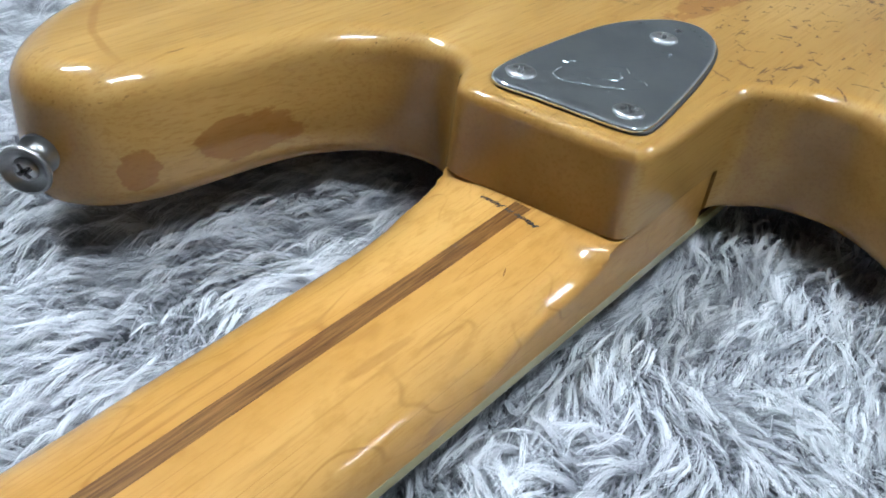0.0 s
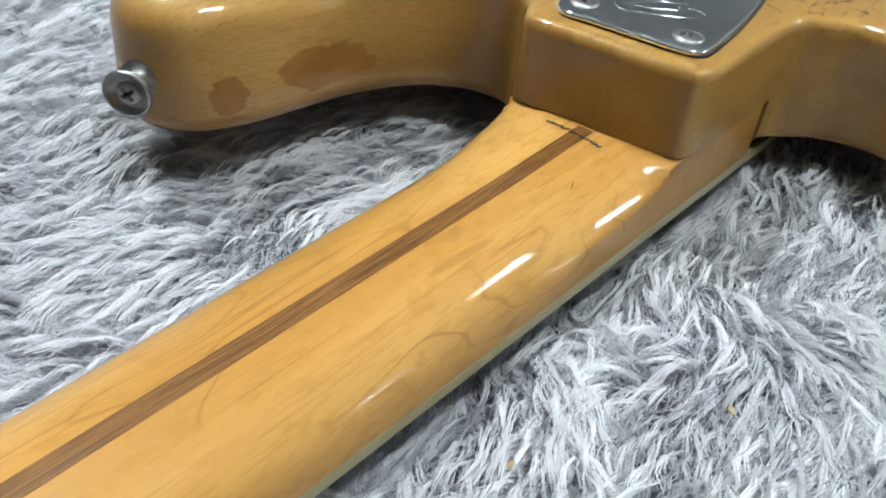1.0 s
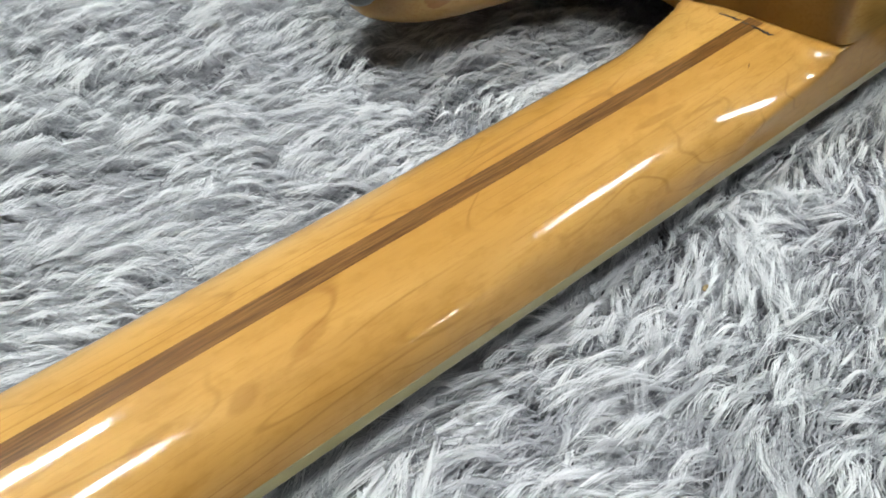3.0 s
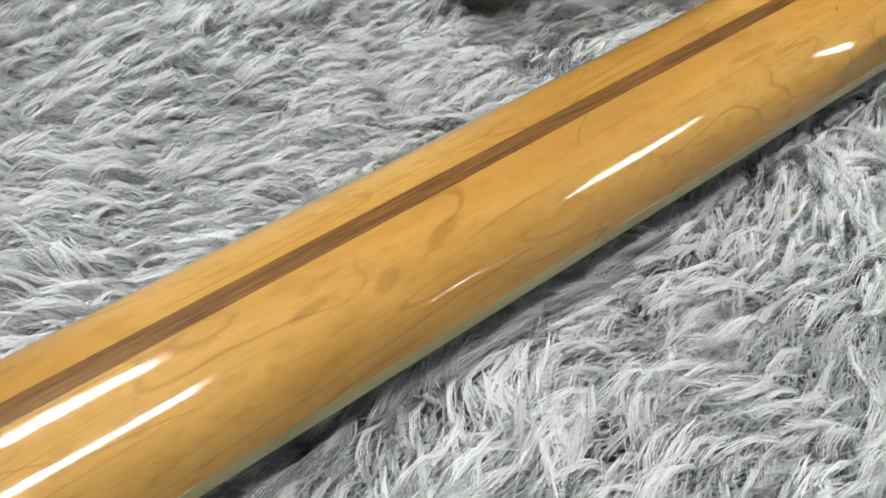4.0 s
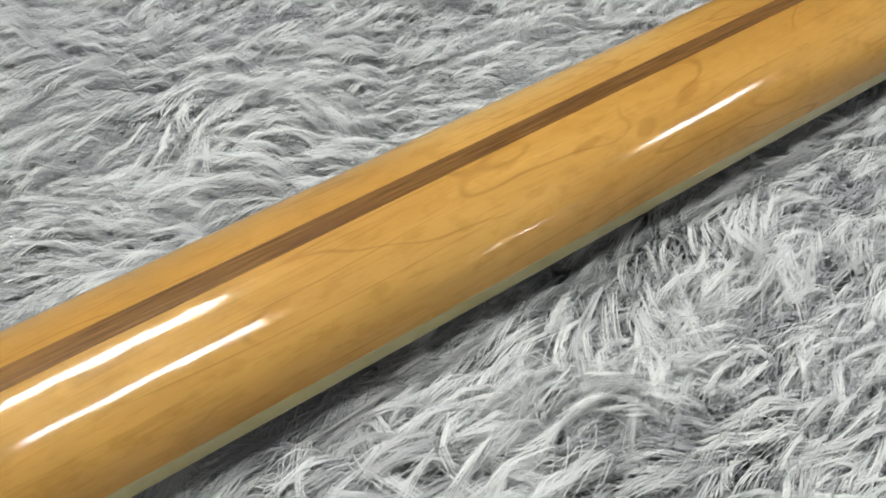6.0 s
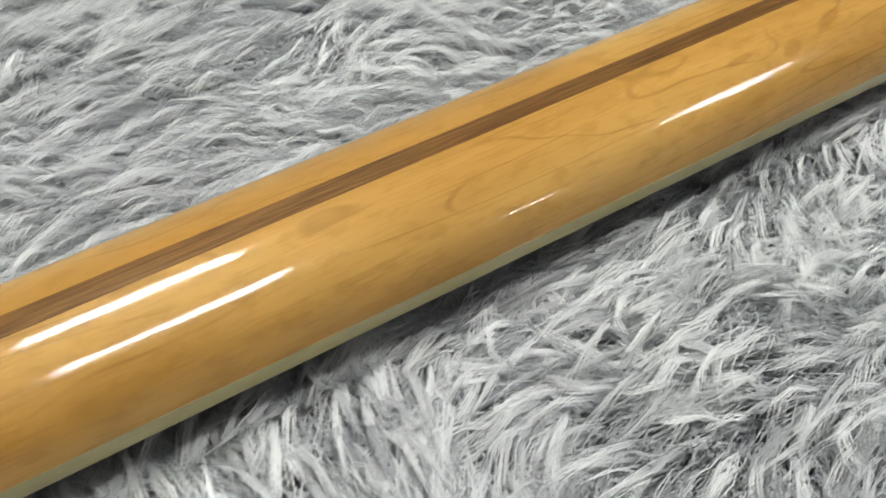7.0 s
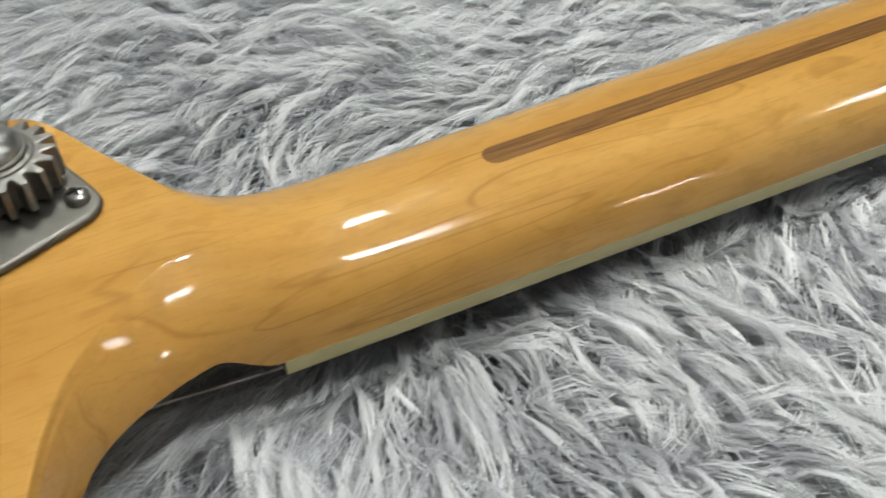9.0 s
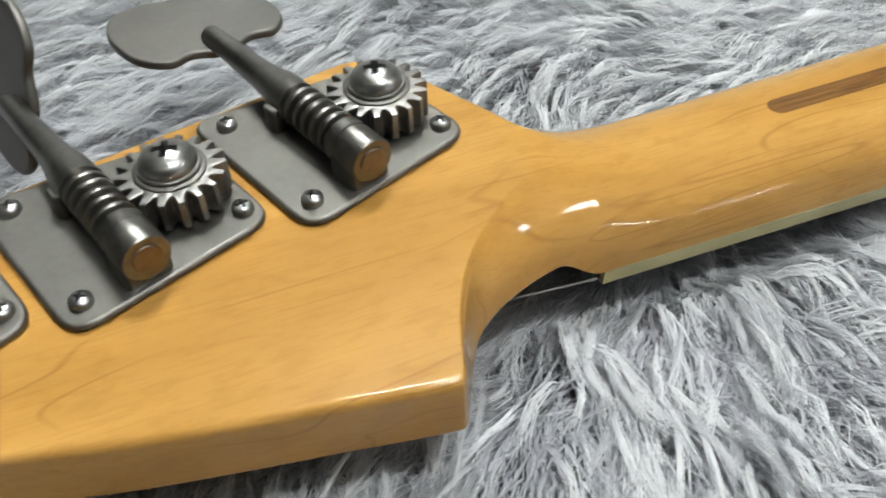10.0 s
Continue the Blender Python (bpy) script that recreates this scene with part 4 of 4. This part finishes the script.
def rug():
    top = tagged(new("rug"), "grey and white long-haired faux fur rug", "rug")
    part("backing", mesh_of("backing", *slab(rounded_rect(-0.75, 1.35, -0.6, 0.8, 0.08, 8), -0.035, FUR_BASE + 0.0005, 0.004, 2), BACKING), top, "woven grey backing")
    # plan rectangle, locks, hairs a lock, points a hair, width, undercoat, seed, tousle
    zones = [
        (-0.09, 0.30, -0.125, 0.000, 4500, 15, 6, 0.00029, False, 11, 1.2),
        (0.30, 0.62, -0.135, 0.000, 3900, 14, 6, 0.00030, False, 21, 1.0),
        (-0.14, 0.54, 0.015, 0.10, 4600, 14, 6, 0.00029, False, 19, 0.9),
        (-0.15, 0.24, 0.10, 0.21, 2700, 13, 5, 0.00033, False, 12, 0.95),
        (0.24, 0.56, 0.10, 0.30, 3000, 14, 5, 0.00038, False, 13, 0.9),
        (0.56, 0.95, -0.19, 0.32, 1800, 12, 4, 0.0006, False, 14),
        (-0.16, 0.62, -0.135, 0.30, 24000, 9, 4, 0.00048, True, 18),
        (-0.7, 1.3, -0.55, -0.13, 1500, 10, 4, 0.0012, False, 15),
        (-0.7, 1.3, 0.31, 0.75, 1500, 10, 4, 0.0012, False, 16),
        (-0.7, -0.15, -0.15, 0.32, 700, 10, 4, 0.0012, False, 17),
    ]
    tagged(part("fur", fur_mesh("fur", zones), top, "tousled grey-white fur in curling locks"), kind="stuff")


rug()


# ---- small dirt caught in the fur ----
def crumb(x, y, size, turn, material, label):
    """A dry splinter, bent and ragged."""
    rng = random.Random(int(x * 1e5))
    rings = []
    for i in range(7):
        f = i / 6
        r = size * 0.26 * (math.sin(math.pi * (0.12 + 0.8 * f)) ** 0.7) * rng.uniform(0.8, 1.2)
        mid = Vector(((f - 0.5) * size, 0.10 * size * math.sin(3 * f), 0.05 * size * math.cos(4 * f)))
        rings.append([mid + Vector((rng.uniform(-0.04, 0.04) * size, r * math.cos(k * math.pi / 4), 0.6 * r * math.sin(k * math.pi / 4))) for k in range(8)])
    ob = tagged(new("crumb", mesh_of("crumb", *loft(rings), material)), label, "crumb", "crumbs in the fur")
    ob.matrix_basis = pose(x, y, CRUMB_Z, 8, -12, turn)


CRUMB_Z = -0.0035
STRAW = plain("dry_straw", (0.30, 0.215, 0.10), 0.7, 0.0, 0.25, (900, 900, 900))
PALE_STRAW = plain("pale_straw", (0.52, 0.44, 0.22), 0.7, 0.0, 0.2, (900, 900, 900))
crumb(0.405, -0.050, 0.0026, 10, STRAW, "tiny brown straw splinter caught in fur")
crumb(0.459, -0.080, 0.0030, 40, PALE_STRAW, "tiny pale yellow straw bit in fur")
